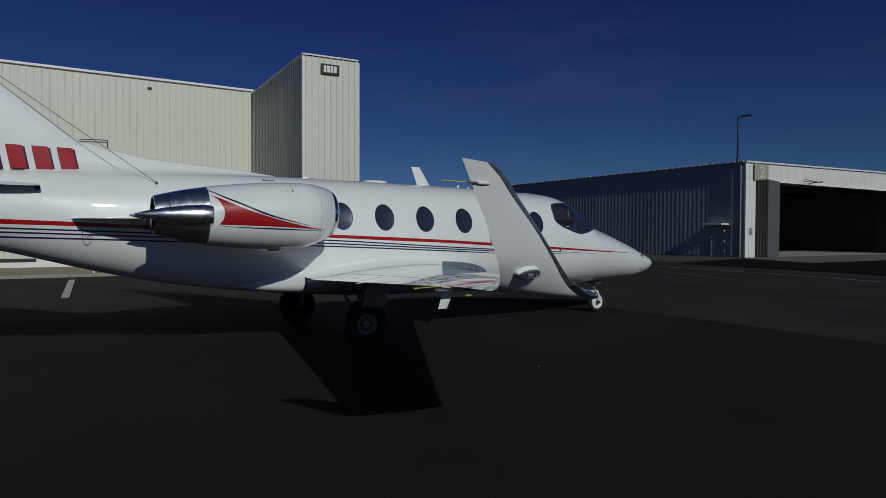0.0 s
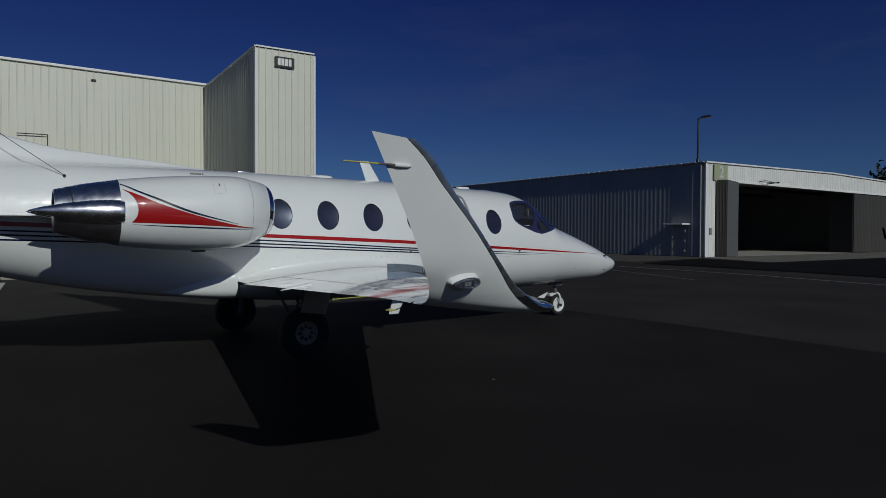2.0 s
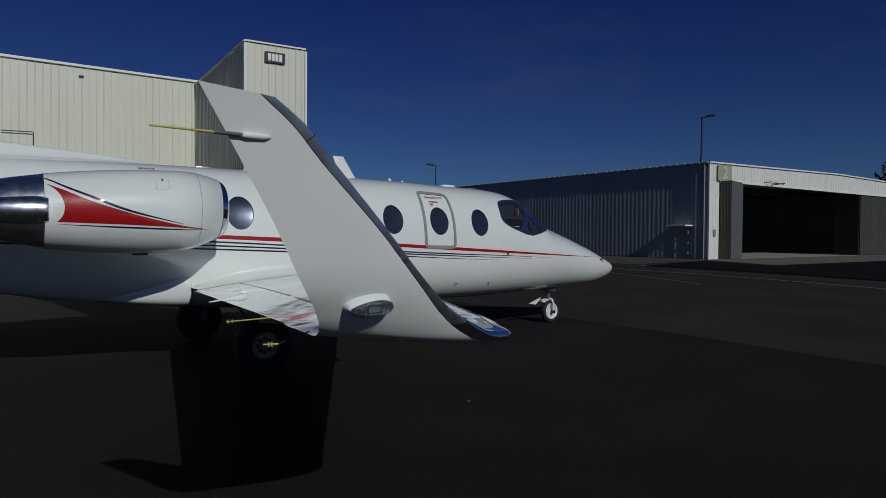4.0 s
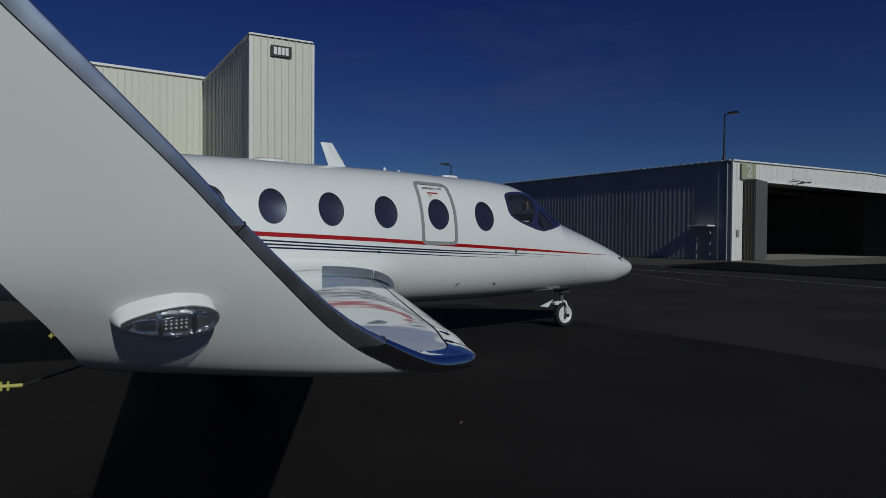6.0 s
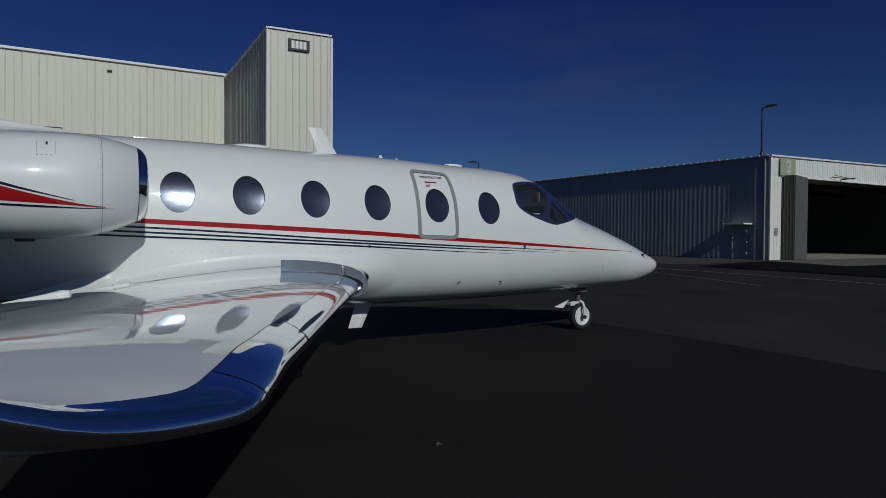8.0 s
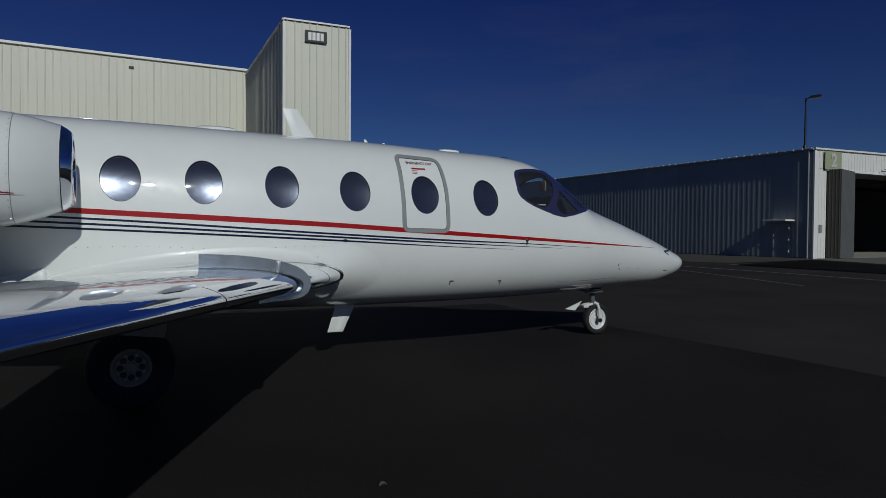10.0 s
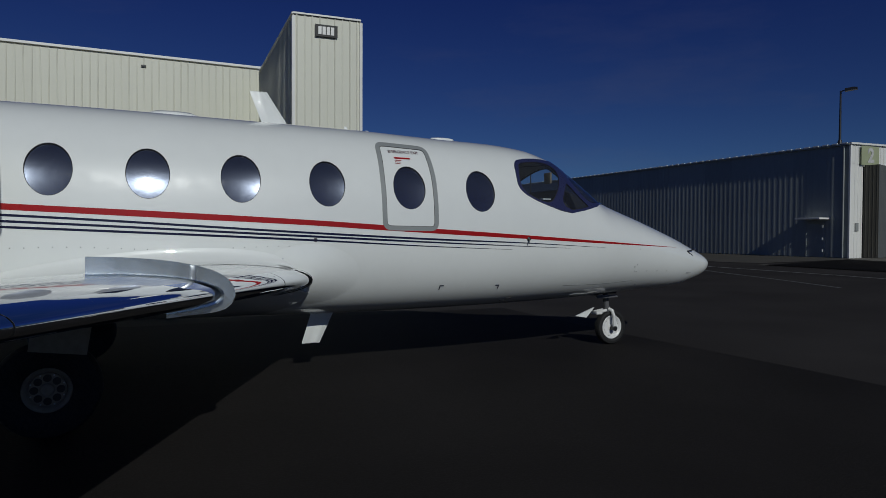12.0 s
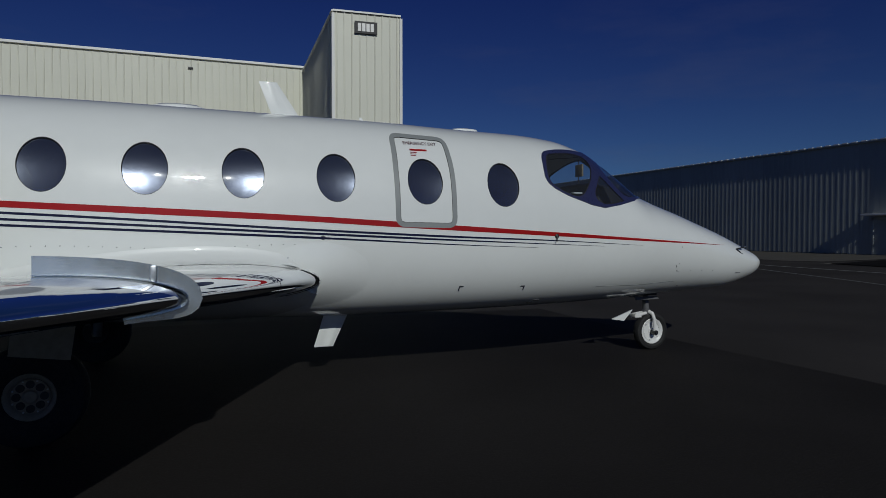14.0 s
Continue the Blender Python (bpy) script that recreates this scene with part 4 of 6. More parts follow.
    oval = lambda s, k, h, n: [(math.cos(a) * s, 0.0225 * s * math.sin(a) * (1.05 + 0.34 * math.cos(a)) * (k if math.sin(a) < 0 else h)) for a in [2 * math.pi * q / n for q in range(n)]]
    egg = lambda s, d: [c + ax * (0.073 * u) + up * v + nm * d for u, v in oval(s, 1, 1, 36)]
    pod = lambda s, d, k, h: [c + ax * (0.073 * u * (0.74 + 0.26 * s) / s - 0.006 * (s - 1) / 0.2) + up * v + nm * d for u, v in oval(s, k, h, 36)]
    part("lamp_blister", Geo().loft([pod(1.36, -0.085, 2.3, 3.5), pod(1.30, -0.035, 1.9, 3.1), pod(1.23, -0.014, 1.6, 2.5), pod(1.16, 0.003, 1.35, 1.85), pod(1.10, 0.014, 1.15, 1.36), pod(1.05, 0.022, 1.02, 1.1), pod(1.0, 0.0245, 1, 1), pod(0.95, 0.021, 1, 1)]), WINGPAINT, wl_, "white blister round the lamp", mirror=mir, angle=70)
    c = c - nm * 0.006
    part("lamp_bed", Geo().loft([egg(1.0, 0.024), egg(0.985, 0.033), egg(0.96, 0.033), egg(0.93, 0.026), egg(0.05, 0.025)]), SILVERED, wl_, "silvered lamp housing", mirror=mir)
    lamp = part("navigation_lamp", Geo().loft([egg(0.98, 0.03), egg(0.94, 0.040), egg(0.82, 0.047), egg(0.55, 0.052), egg(0.05, 0.054)]), LENS, wl_, "clear lens of a navigation lamp", mirror=mir)
    board = lambda a0, a1, b0, b1, d0, d1: Geo().prism([c + ax * a + up * b + nm * d0 for a, b in ((a0, b0), (a1, b0), (a1, b1), (a0, b1))], nm * (d1 - d0))
    part("lamp_board", board(-0.012, 0.030, -0.016, 0.004, 0.014, 0.030), STEEL, lamp, "dark board with small bright lenses", mirror=mir, smooth=False)
    part("lamp_hood", board(-0.014, 0.034, 0.006, 0.011, 0.014, 0.034), ALLOY, lamp, mirror=mir, smooth=False)
    part("lamp_clip", board(-0.020, -0.014, -0.018, 0.008, 0.014, 0.036), CHROME, lamp, mirror=mir, smooth=False)
    part("lamp_clip", board(0.031, 0.037, -0.018, 0.012, 0.014, 0.034), CHROME, lamp, mirror=mir, smooth=False)
    part("lamp_cell", board(-0.050, -0.023, -0.014, 0.004, 0.014, 0.028), CHROME, lamp, mirror=mir, smooth=False)
    part("lamp_screw", Geo().spin(c - ax * 0.060 - up * 0.003 + nm * 0.014, nm, [(0, 0.005), (0.012, 0.005), (0.014, 0.0)], 12), BLACK, lamp, mirror=mir)
    part("lamp_reflector", Geo().spin(c + ax * 0.050 - up * 0.004 + nm * 0.012, nm, [(0.0, 0.004), (0.004, 0.009), (0.012, 0.012), (0.016, 0.0125)], 18), CHROME, lamp, "bright round reflector", mirror=mir)
    for k in range(5):
        for h in (-0.012, -0.005, 0.001):
            part("small_lens", Geo().spin(c + ax * (-0.008 + 0.0075 * k) + up * h + nm * 0.030, nm, [(0, 0.0021), (0.001, 0.0018), (0.0025, 0.0)], 8), HUB, lamp, mirror=mir)
    # static wicks
    def wick(p, way, length, r=0.0036, tag=True):
        p, w = Vector(p), Vector(way).normalized()
        k = part("static_wick", Geo().tube(p, p + w * length, r, r * 0.7, 8), YELLOW, wl_, "yellow taped static wick", mirror=mir)
        if not tag:
            return
        e, sp = p + w * length * (0.86 if length > 0.1 else 0.42), min(0.018, length * 0.2)
        u = Vector((0, 0.25, 1)).normalized()
        part("wick_tag", Geo().tube(e - u * 0.008, e + u * 0.008, 0.0022, n=6).tube(e + w * sp - u * 0.008, e + w * sp + u * 0.008, 0.0022, n=6), YELLOW, k, mirror=mir)
    wick((-2.07, -7.030, 1.834), (-1, 0, 0.01), 0.15, 0.0034, False)
    part("wick_rod", Geo().tube((-1.97, -7.0315, 1.833), (-2.075, -7.030, 1.834), 0.0048, n=8), LEGGREY, wl_, "dark grey wick base", mirror=mir)
    part("wick_foot", Geo().spin((-1.945, -7.030, 1.833), (-1, 0.0, 0.0), [(-0.012, 0.001), (-0.006, 0.004), (0.004, 0.0075), (0.05, 0.008), (0.07, 0.004)], 12), WINGPAINT, wl_, mirror=mir)
    wick((tex(5.93), -5.93, tez(5.93)), (-0.162, 0.083, -0.015), 0.185)
    part("wick_rod", Geo().tube((tex(6.5), -6.59, 1.262), (-1.768, -6.631, 1.235), 0.0022, n=6), RUBBER, wl_, mirror=mir)
    wick((-1.766, -6.630, 1.2355), (-0.048, -0.002, 0.003), 0.05)

# ---------------------------------------------------------------- engines
ECY, ECZ = -1.40, 1.812
EAX = Vector((1, 0.0, 0.018)).normalized()
NAC = pchip([-2.14, -1.9, -1.6, -1.25, -0.95, -0.78, -0.62, -0.47], [0.358, 0.386, 0.413, 0.430, 0.428, 0.412, 0.379, 0.335])
NCY = pchip([-2.14, -1.2, -0.95, -0.78, -0.62, -0.47], [-1.40, -1.40, -1.388, -1.34, -1.26, -1.16])
NCZ = pchip([-2.14, -1.3, -0.9, -0.62, -0.47], [1.797, 1.812, 1.828, 1.853, 1.872])


def nac(x, a, off=0.0):
    """A point of the cowl: a from straight out to starboard (0) over the top (90)."""
    r = NAC(x) + off
    return Vector((x, NCY(x) - r * math.cos(a), NCZ(x) + r * math.sin(a)))


rnd = [2 * math.pi * k / 64 for k in range(64)]
for mir in (False, True):
    g = Geo().loft([[nac(x, a) for a in rnd] for x in grid(-2.14, -0.47, 44)])
    cowl = part("nacelle", g, PAINT, JET, "glossy white engine nacelle", mirror=mir, angle=60)
    c0 = Vector((-0.47, -1.16, 1.872))
    lip = [(0.0, 0.3355), (0.026, 0.322), (0.050, 0.306), (0.070, 0.288), (0.081, 0.271), (0.084, 0.259), (0.078, 0.249), (0.05, 0.241), (-0.02, 0.239), (-0.25, 0.246)]
    part("inlet_lip", Geo().spin(c0, EAX, lip[:8], 64), CHROME, cowl, "polished metal inlet lip", mirror=mir, angle=60)
    part("lip_seam", Geo().spin(c0, EAX, [(-0.003, 0.3380), (0.003, 0.3360)], 64), SEAL, cowl, mirror=mir)
    part("inlet_duct", Geo().spin(c0, EAX, lip[7:], 48), ALLOY, cowl, mirror=mir)
    fan = Geo().spin(c0 - EAX * 0.25, EAX, [(0.0, 0.246), (0.005, 0.08), (0.03, 0.078), (0.1, 0.05), (0.14, 0.002)], 32)
    for k in range(24):
        a = 2 * math.pi * k / 24
        u, w = Vector((0, math.cos(a), math.sin(a))), Vector((0, -math.sin(a), math.cos(a)))
        b = c0 - EAX * 0.235
        fan.quad(b + u * 0.075 - w * 0.006, b + u * 0.245 - w * 0.03 - EAX * 0.02, b + u * 0.245 + w * 0.02 + EAX * 0.03, b + u * 0.075 + w * 0.012 + EAX * 0.03)
    part("fan", fan, STEEL, cowl, "dark steel fan", mirror=mir)
    # painted flash on the cowl
    def flash(top, bot, x0, x1, off=0.003, n=40, notch=0.0):
        rows = []
        for x in grid(x0, x1, n):
            a0, a1 = radians(top(x)), radians(bot(x))
            rows.append([nac(x, a1 + (a0 - a1) * j / 8, off) for j in range(9)])
        return Geo().loft(rows, closed=False)
    rt = pchip([-2.125, -1.988, -1.79, -1.483, -1.073, -0.731], [42.0, 29.5, 14.0, -1.5, -17.0, -28.5])
    rows = []
    edge_ = pchip([-17.0, -8.0, 4.0, 18.0, 30.0, 42.0], [-2.045, -2.0, -1.985, -2.005, -2.05, -2.125])
    low = pchip([-2.045, -1.788, -1.479, -0.96, -0.731], [-17.0, -17.4, -18.4, -23.9, -29.3])
    for k in range(49):
        s = k / 48
        row = []
        for j in range(13):
            q = j / 12
            a0 = -17.0 + (42.0 + 17.0) * q
            xs0 = edge_(a0)
            xe = -0.731
            x = xs0 + (xe - xs0) * s
            lo_, hi_ = (low(x) if x > -2.045 else -17.0), rt(x)
            at0 = (a0 - (low(xs0) if xs0 > -2.045 else -17.0)) / max(rt(xs0) - (low(xs0) if xs0 > -2.045 else -17.0), 1e-3)
            row.append(nac(x, radians(lo_ + (hi_ - lo_) * min(max(at0, 0), 1)), 0.003))
        rows.append(row)
    part("red_flash", Geo().loft(rows, closed=False), RED, cowl, "red cowl flash", mirror=mir)
    nt = pchip([-2.135, -1.98, -1.782, -1.483, -1.073, -0.95], [57.0, 37.5, 21.5, 3.0, -13.6, -18.5])
    part("navy_line", flash(nt, lambda x: nt(x) - (0.4 + 3.0 * min(1, (-0.94 - x) / 0.6)), -2.135, -0.95), NAVY, cowl, mirror=mir)
    nb = pchip([-2.033, -1.477, -0.817, -0.668], [-20.2, -21.4, -28.4, -32.5])
    part("navy_line", flash(nb, lambda x: nb(x) - (0.2 + 1.9 * min(1, (x + 2.04) / 0.5, (-0.66 - x) / 0.5)), -2.033, -0.67), NAVY, cowl, mirror=mir)
    part("cowl_seam", Geo().loft([[nac(x, a, 0.0012) for a in rnd] for x in (-0.757, -0.752)]), GREY, cowl, mirror=mir)
    rv = Geo()
    for k in range(40):
        rv.spin(nac(-0.768, 2 * math.pi * k / 40), nac(-0.768, 2 * math.pi * k / 40, 1) - nac(-0.768, 2 * math.pi * k / 40), [(-0.002, 0.005), (0.0015, 0.004), (0.002, 0)], 6)
    tagged(part("cowl_rivets", rv, ALLOY, cowl, mirror=mir), kind="stuff")
    g = Geo()
    for q in (0.0, 0.03, 0.06, 0.09):
        g.loft([[nac(x, radians(29), 0.002) for x in grid(-1.20 + q, -1.19 + q, 2)], [nac(x, radians(30), 0.002) for x in grid(-1.20 + q, -1.19 + q, 2)]], closed=False)
    for x in (-1.20, -1.077):
        g.loft([[nac(xx, radians(a), 0.0015) for a in grid(29.5, 48.0, 6)] for xx in (x - 0.0012, x + 0.0012)], closed=False)
    hatch_door = part("oil_hatch", g, GREY, cowl, "small service hatch", mirror=mir)
    latch = [(-0.007, 43.5), (0.007, 43.5), (0.007, 46.0), (0.004, 48.5), (-0.004, 48.5), (-0.007, 46.0)]
    part("latch", Geo().loft([[nac(-1.134 + u, radians(v), 0.002) for u, v in latch], [nac(-1.134 + u, radians(v), 0.0045) for u, v in latch]], cap=True), BLACK, hatch_door, "black latch slot", mirror=mir, smooth=False)
    part("drain_vent", Geo().box((-1.36, ECY - 0.04, 1.365), (-1.22, ECY + 0.04, 1.40), 0.008), BLACK, cowl, mirror=mir)
    # thrust reverser: two shells and the side fairing
    r1 = pchip([-2.86, -2.72, -2.45, -2.14], [0.20, 0.228, 0.295, 0.352])
    for lo, hi, nm_, mt in ((9, 171, "reverser_shell", BURNISHED), (189, 351, "reverser_shell", STEEL)):
        arc = [radians(lo + (hi - lo) * k / 24) for k in range(25)]
        rows = []
        for x in grid(-2.725, -2.142, 10):
            rows.append([Vector((x, ECY - r1(x) * math.cos(a), ECZ - 0.012 + r1(x) * math.sin(a))) for a in arc])
        g = Geo().loft(rows, closed=False)
        g.loft([[Vector((p.x, ECY + (p.y - ECY) * 0.93, ECZ + (p.z - ECZ) * 0.93)) for p in r] for r in reversed(rows)], closed=False)
        g.loft([rows[0], [Vector((p.x, ECY + (p.y - ECY) * 0.93, ECZ + (p.z - ECZ) * 0.93)) for p in rows[0]]], closed=False)
        part(nm_, g, mt, cowl, "polished thrust reverser shell", mirror=mir)
    slit = [(radians(a), -2.56 - 0.06 * (a - 9) / 91) for a in range(9, 102, 4)]
    part("shell_gap", Geo().loft([[Vector((x + d, ECY - (r1(x + d) + 0.002) * math.cos(a), ECZ - 0.012 + (r1(x + d) + 0.002) * math.sin(a))) for a, x in slit] for d in (-0.005, 0.005)], closed=False), SEAL, cowl, mirror=mir)
    part("jet_pipe", Geo().spin((-2.14, ECY, ECZ - 0.012), (-1, 0, 0), [(-0.02, 0.34), (0.1, 0.30), (0.45, 0.24), (0.5, 0.22), (0.45, 0.20), (0.0, 0.22)], 40), STEEL, cowl, mirror=mir)
    for sgn in (-1, 1):
        prof = [(0.0, 0.0), (0.0, 0.105), (0.006, 0.116), (0.025, 0.122), (0.12, 0.126), (0.32, 0.112), (0.55, 0.078), (0.74, 0.038), (0.83, 0.012), (0.855, 0.001)]
        part("reverser_fairing", Geo().spin((-2.10, ECY + sgn * 0.305, ECZ - 0.012), (-1, -sgn * 0.09, -0.002), prof, 28), BURNISHED, cowl, "polished pointed actuator fairing", mirror=mir)
    # pylon
    rows = []
    for y, xa, xb in ((-0.45, -0.95, -3.55), (-0.80, -1.0, -3.45), (-1.06, -1.1, -2.9)):
        rows.append(section((xa, y, 1.80), (xb, y, 1.76), 0.055, (0, 0, 1)))
    part("pylon", Geo().loft(rows, cap=True), PAINT, JET, "white engine pylon", mirror=mir)
    part("bonding_cable", Geo().path([Vector((-3.36 - 0.055 * math.cos(t), -0.66, 1.66 - 0.13 * math.sin(t) ** 0.8 if t < 3.1 else 1.66)) for t in [math.pi * k / 12 for k in range(13)]], 0.004, 6), BLACK, JET, mirror=mir)

# ---------------------------------------------------------------- tail
le_fin = lambda z: -2.89 - (z - 2.36) / 0.782
def fin_sect(z, t):
    return section((le_fin(z), 0, z), (-6.45 - 0.32 * (z - 2.1), 0, z), t, (0, 1, 0))
fin = part("fin", Geo().loft([fin_sect(z, t) for z, t in ((2.15, 0.085), (2.5, 0.085), (3.2, 0.085), (4.1, 0.10))], cap=True), PAINT, JET, "white swept tail fin", angle=50)
rows = []
for x, z, w in ((-0.85, 2.43, 0.01), (-1.1, 2.482, 0.05), (-1.39, 2.515, 0.075), (-2.09, 2.568, 0.10), (-2.5, 2.60, 0.11), (-2.74, 2.635, 0.115), (-3.0, 2.69, 0.12), (-3.3, 2.76, 0.13), (-3.6, 2.80, 0.14), (-4.0, 2.70, 0.14)):
    prof = [(1.9, -0.09), (1.35, -0.06), (1.0, -0.02), (0.72, 0.35), (0.45, 0.78), (0.2, 0.97), (0, 1.0)]
    base = 2.40
    half = [(w * a, base + (z - base) * b) for a, b in prof]
    skin = lambda y: MID(x) + (TOP(x) - MID(x)) * max(1 - (y / WID(x)) ** NU(x), 0) ** (1 / NU(x))
    half = [(a, skin(a) + up) for (a, b), up in zip(half[:3], (-0.008, 0.002, 0.012))] + [(a, max(b, skin(a) + 0.015)) for a, b in half[3:]]
    rows.append([Vector((x, -a, b)) for a, b in half] + [Vector((x, a, b)) for a, b in reversed(half[:-1])])
part("dorsal_fillet", Geo().loft(rows, closed=False), PAINT, JET, "white dorsal fillet", angle=70)
rows = [section((-5.35 - 0.4 * abs(s) / 2.5, s, 4.16), (-6.95 - 0.05 * abs(s) / 2.5 + 0.35 * (abs(s) / 2.5), s, 4.16), 0.09, (0, 0, 1)) for s in (-2.5, -1.2, 0, 1.2, 2.5)]
part("tailplane", Geo().loft(rows, cap=True), PAINT, JET, "white tailplane on top of the fin", angle=50)
part("tailplane_bullet", Geo().spin((-6.2, 0, 4.17), (1, 0, 0), [(-1.0, 0.01), (-0.7, 0.09), (0, 0.13), (0.8, 0.1), (1.15, 0.005)], 24), PAINT, JET)
# registration: plain bars in the colours of the writing
for k, x in enumerate((-4.20, -3.93, -3.66, -4.47)):
    w, sk = 0.175, 0.055
    for off, mt, dx, dz, nm_ in ((0.004, NAVY, 0.022, -0.016, "bar_shadow"), (0.010, RED, 0, 0, "registration_bar")):
        rows = []
        for zz in grid(2.375 + dz, 2.665 + dz, 8):
            row = []
            for xx in grid(x + dx + sk * (2.66 - zz) / 0.3, x + dx + w + sk * (2.66 - zz) / 0.3, 5):
                ch = le_fin(zz) + 6.45 + 0.32 * (zz - 2.1)
                c = (le_fin(zz) - xx) / ch
                row.append(Vector((xx, -thick(min(max(c, 0.02), 1)) * ch * 0.085 - off, zz)))
            rows.append(row)
        g = Geo().loft(rows, closed=False)
        part(nm_, g, mt, fin)
part("tail_strake", Geo().loft([section((-3.84, y, 2.155), (-4.9, y, 2.17), 0.04, (0, 0, 1)) for y in (-0.30, -0.60)], cap=True), ALLOY, JET, "thin grey strake")
part("strake_bolt", Geo().spin((-3.87, -0.44, 2.13), (0, -1, 0), [(0, 0.03), (0.012, 0.028), (0.012, 0.012), (0.0, 0.01)], 14), SEAL, JET)
WF = angle_at(-2.542, 2.232)
g = Geo().tube(hull(-2.542, WF), hull(-2.542, WF, 0.025), 0.016)
part("wire_foot", g, BLACK, JET)
part("aerial_wire", Geo().tube(hull(-2.542, WF, 0.02), (-4.95, -0.02, 3.99), 0.004, n=6), BLACK, JET, "thin aerial wire to the fin")
part("wire_mast", Geo().tube((-2.84, 0, 2.56), (-2.70, 0, 2.58), 0.01, n=8), BLACK, JET)

# ---------------------------------------------------------------- landing gear
def wheel(parent, x, y, r, w, rim, face, mt, holes, mirror=False, bolts=0):
    """A wheel on a cross axle, with its outer face towards face (-1 starboard)."""
    q = w / 2
    ty = [(-q * 0.72, rim), (-q * 0.95, rim + 0.03), (-q, r * 0.80), (-q * 0.86, r * 0.93), (-q * 0.5, r * 0.99), (0, r), (q * 0.5, r * 0.99), (q * 0.86, r * 0.93), (q, r * 0.80), (q * 0.95, rim + 0.03), (q * 0.72, rim)]
    wh = part("wheel", Geo().spin((x, y, r), (0, 1, 0), [(-q * 0.7, rim + 0.004), (-q * 0.78, rim - 0.004), (-q * 0.72, rim - 0.014), (-q * 0.5, rim - 0.03), (-q * 0.62, rim * 0.78), (-q * 0.45, rim * 0.72), (-q * 0.45, rim * 0.30), (-q * 0.62, rim * 0.25), (-q * 0.66, rim * 0.12), (-q * 0.6, 0.001)], 40), mt, parent, mirror=mirror)
    part("brake" if bolts else "inner_disc", Geo().spin((x, y, r), (0, 1, 0), [(q * 0.7, rim + 0.004), (q * 0.6, rim - 0.02), (q * 0.95, rim * 0.8), (q * 0.95, 0.01)], 32), DARK if bolts else mt, wh, mirror=mirror)
    part("tyre", Geo().spin((x, y, r), (0, 1, 0), ty, 48), RUBBER, wh, "black rubber tyre", mirror=mirror)
    for k in range(holes):
        a = 2 * math.pi * k / holes
        g = Geo().tube((x + rim * 0.52 * math.cos(a), y - q * 0.42, r + rim * 0.52 * math.sin(a)), (x + rim * 0.52 * math.cos(a), y - q * 0.52, r + rim * 0.52 * math.sin(a)), rim * 0.17, n=12)
        part("wheel_hole", g, BLACK, wh, mirror=mirror)
    for k in range(bolts):
        a = 2 * math.pi * (k + 0.5) / bolts
        g = Geo().tube((x + rim * 0.70 * math.cos(a), y - q * 0.44, r + rim * 0.70 * math.sin(a)), (x + rim * 0.70 * math.cos(a), y - q * 0.54, r + rim * 0.70 * math.sin(a)), 0.006, n=6)
        part("hub_bolt", g, ALLOY, wh, mirror=mirror)
    return wh


for mir in (False, True):
    leg = part("main_gear_leg", Geo().tube((0.02, -1.24, 0.30), (0.08, -1.30, 0.98), 0.045).tube((0.02, -1.24, 0.30), (0.04, -1.26, 0.55), 0.032).tube((0, -1.22, 0.328), (0, -1.42, 0.328), 0.03).tube((-0.06, -1.24, 0.42), (-0.22, -1.05, 0.85), 0.018).tube((0.04, -1.27, 0.6), (0.06, -0.8, 0.85), 0.02), LEGGREY, JET, "main landing gear leg", mirror=mir)
    wheel(leg, 0, -1.42, 0.328, 0.185, 0.148, -1, WHEELGREY, 8, mirror=mir, bolts=8)
    part("gear_door", Geo().prism([Vector(p) for p in ((-0.10, -1.545, 0.60), (0.235, -1.545, 0.555), (0.285, -1.60, 0.86), (-0.06, -1.60, 0.86))], (0, 0.012, 0)), WHEELGREY, leg, "grey gear door", smooth=False, mirror=mir)
    part("brake_hose", Geo().path([Vector((-0.03, -1.26, 0.35)), Vector((-0.07, -1.25, 0.5)), Vector((-0.04, -1.26, 0.66)), Vector((0.0, -1.27, 0.8))], 0.008, 6), BLACK, leg, mirror=mir)
NR = 0.218
nose = part("nose_gear_leg", Geo().tube((5.83, 0, 0.42), (5.80, 0, 0.72), 0.036).tube((5.835, 0, 0.40), (5.83, 0, 0.47), 0.045).tube((5.75, 0, 0.60), (5.45, 0, 0.66), 0.016), LEGGREY, JET, "dark nose landing gear leg")
for s in (-1, 1):
    g = Geo()
    arm = [(5.835, 0.03 * s, 0.445), (5.86, 0.065 * s, 0.425), (5.875, 0.083 * s, 0.36), (5.885, 0.083 * s, 0.205)]
    for (p, q), r in zip(zip(arm, arm[1:]), (0.024, 0.022, 0.019)):
        g.tube(p, q, r, r * 0.95, 12).spin(q, (0, 0, 1), [(-r, 0.001), (-r * 0.6, r * 0.8), (0, r), (r * 0.6, r * 0.8), (r, 0.001)], 12)
    part("fork", g, HUB, nose, "white enamelled fork")
part("axle_nut", Geo().tube((5.885, -0.105, 0.205), (5.885, 0.105, 0.205), 0.03, n=12).tube((5.885, -0.115, 0.205), (5.885, 0.115, 0.205), 0.014, n=8), BLACK, nose)
part("torque_link", Geo().tube((5.80, -0.03, 0.43), (5.66, -0.03, 0.405), 0.018, 0.024).tube((5.80, 0.03, 0.43), (5.66, 0.03, 0.405), 0.018, 0.024).box((5.63, -0.06, 0.385), (5.72, 0.06, 0.425), 0.008), HUB, nose)
nw = wheel(nose, 5.885, 0, NR, 0.105, 0.146, -1, HUB, 0, bolts=0)
g = Geo()
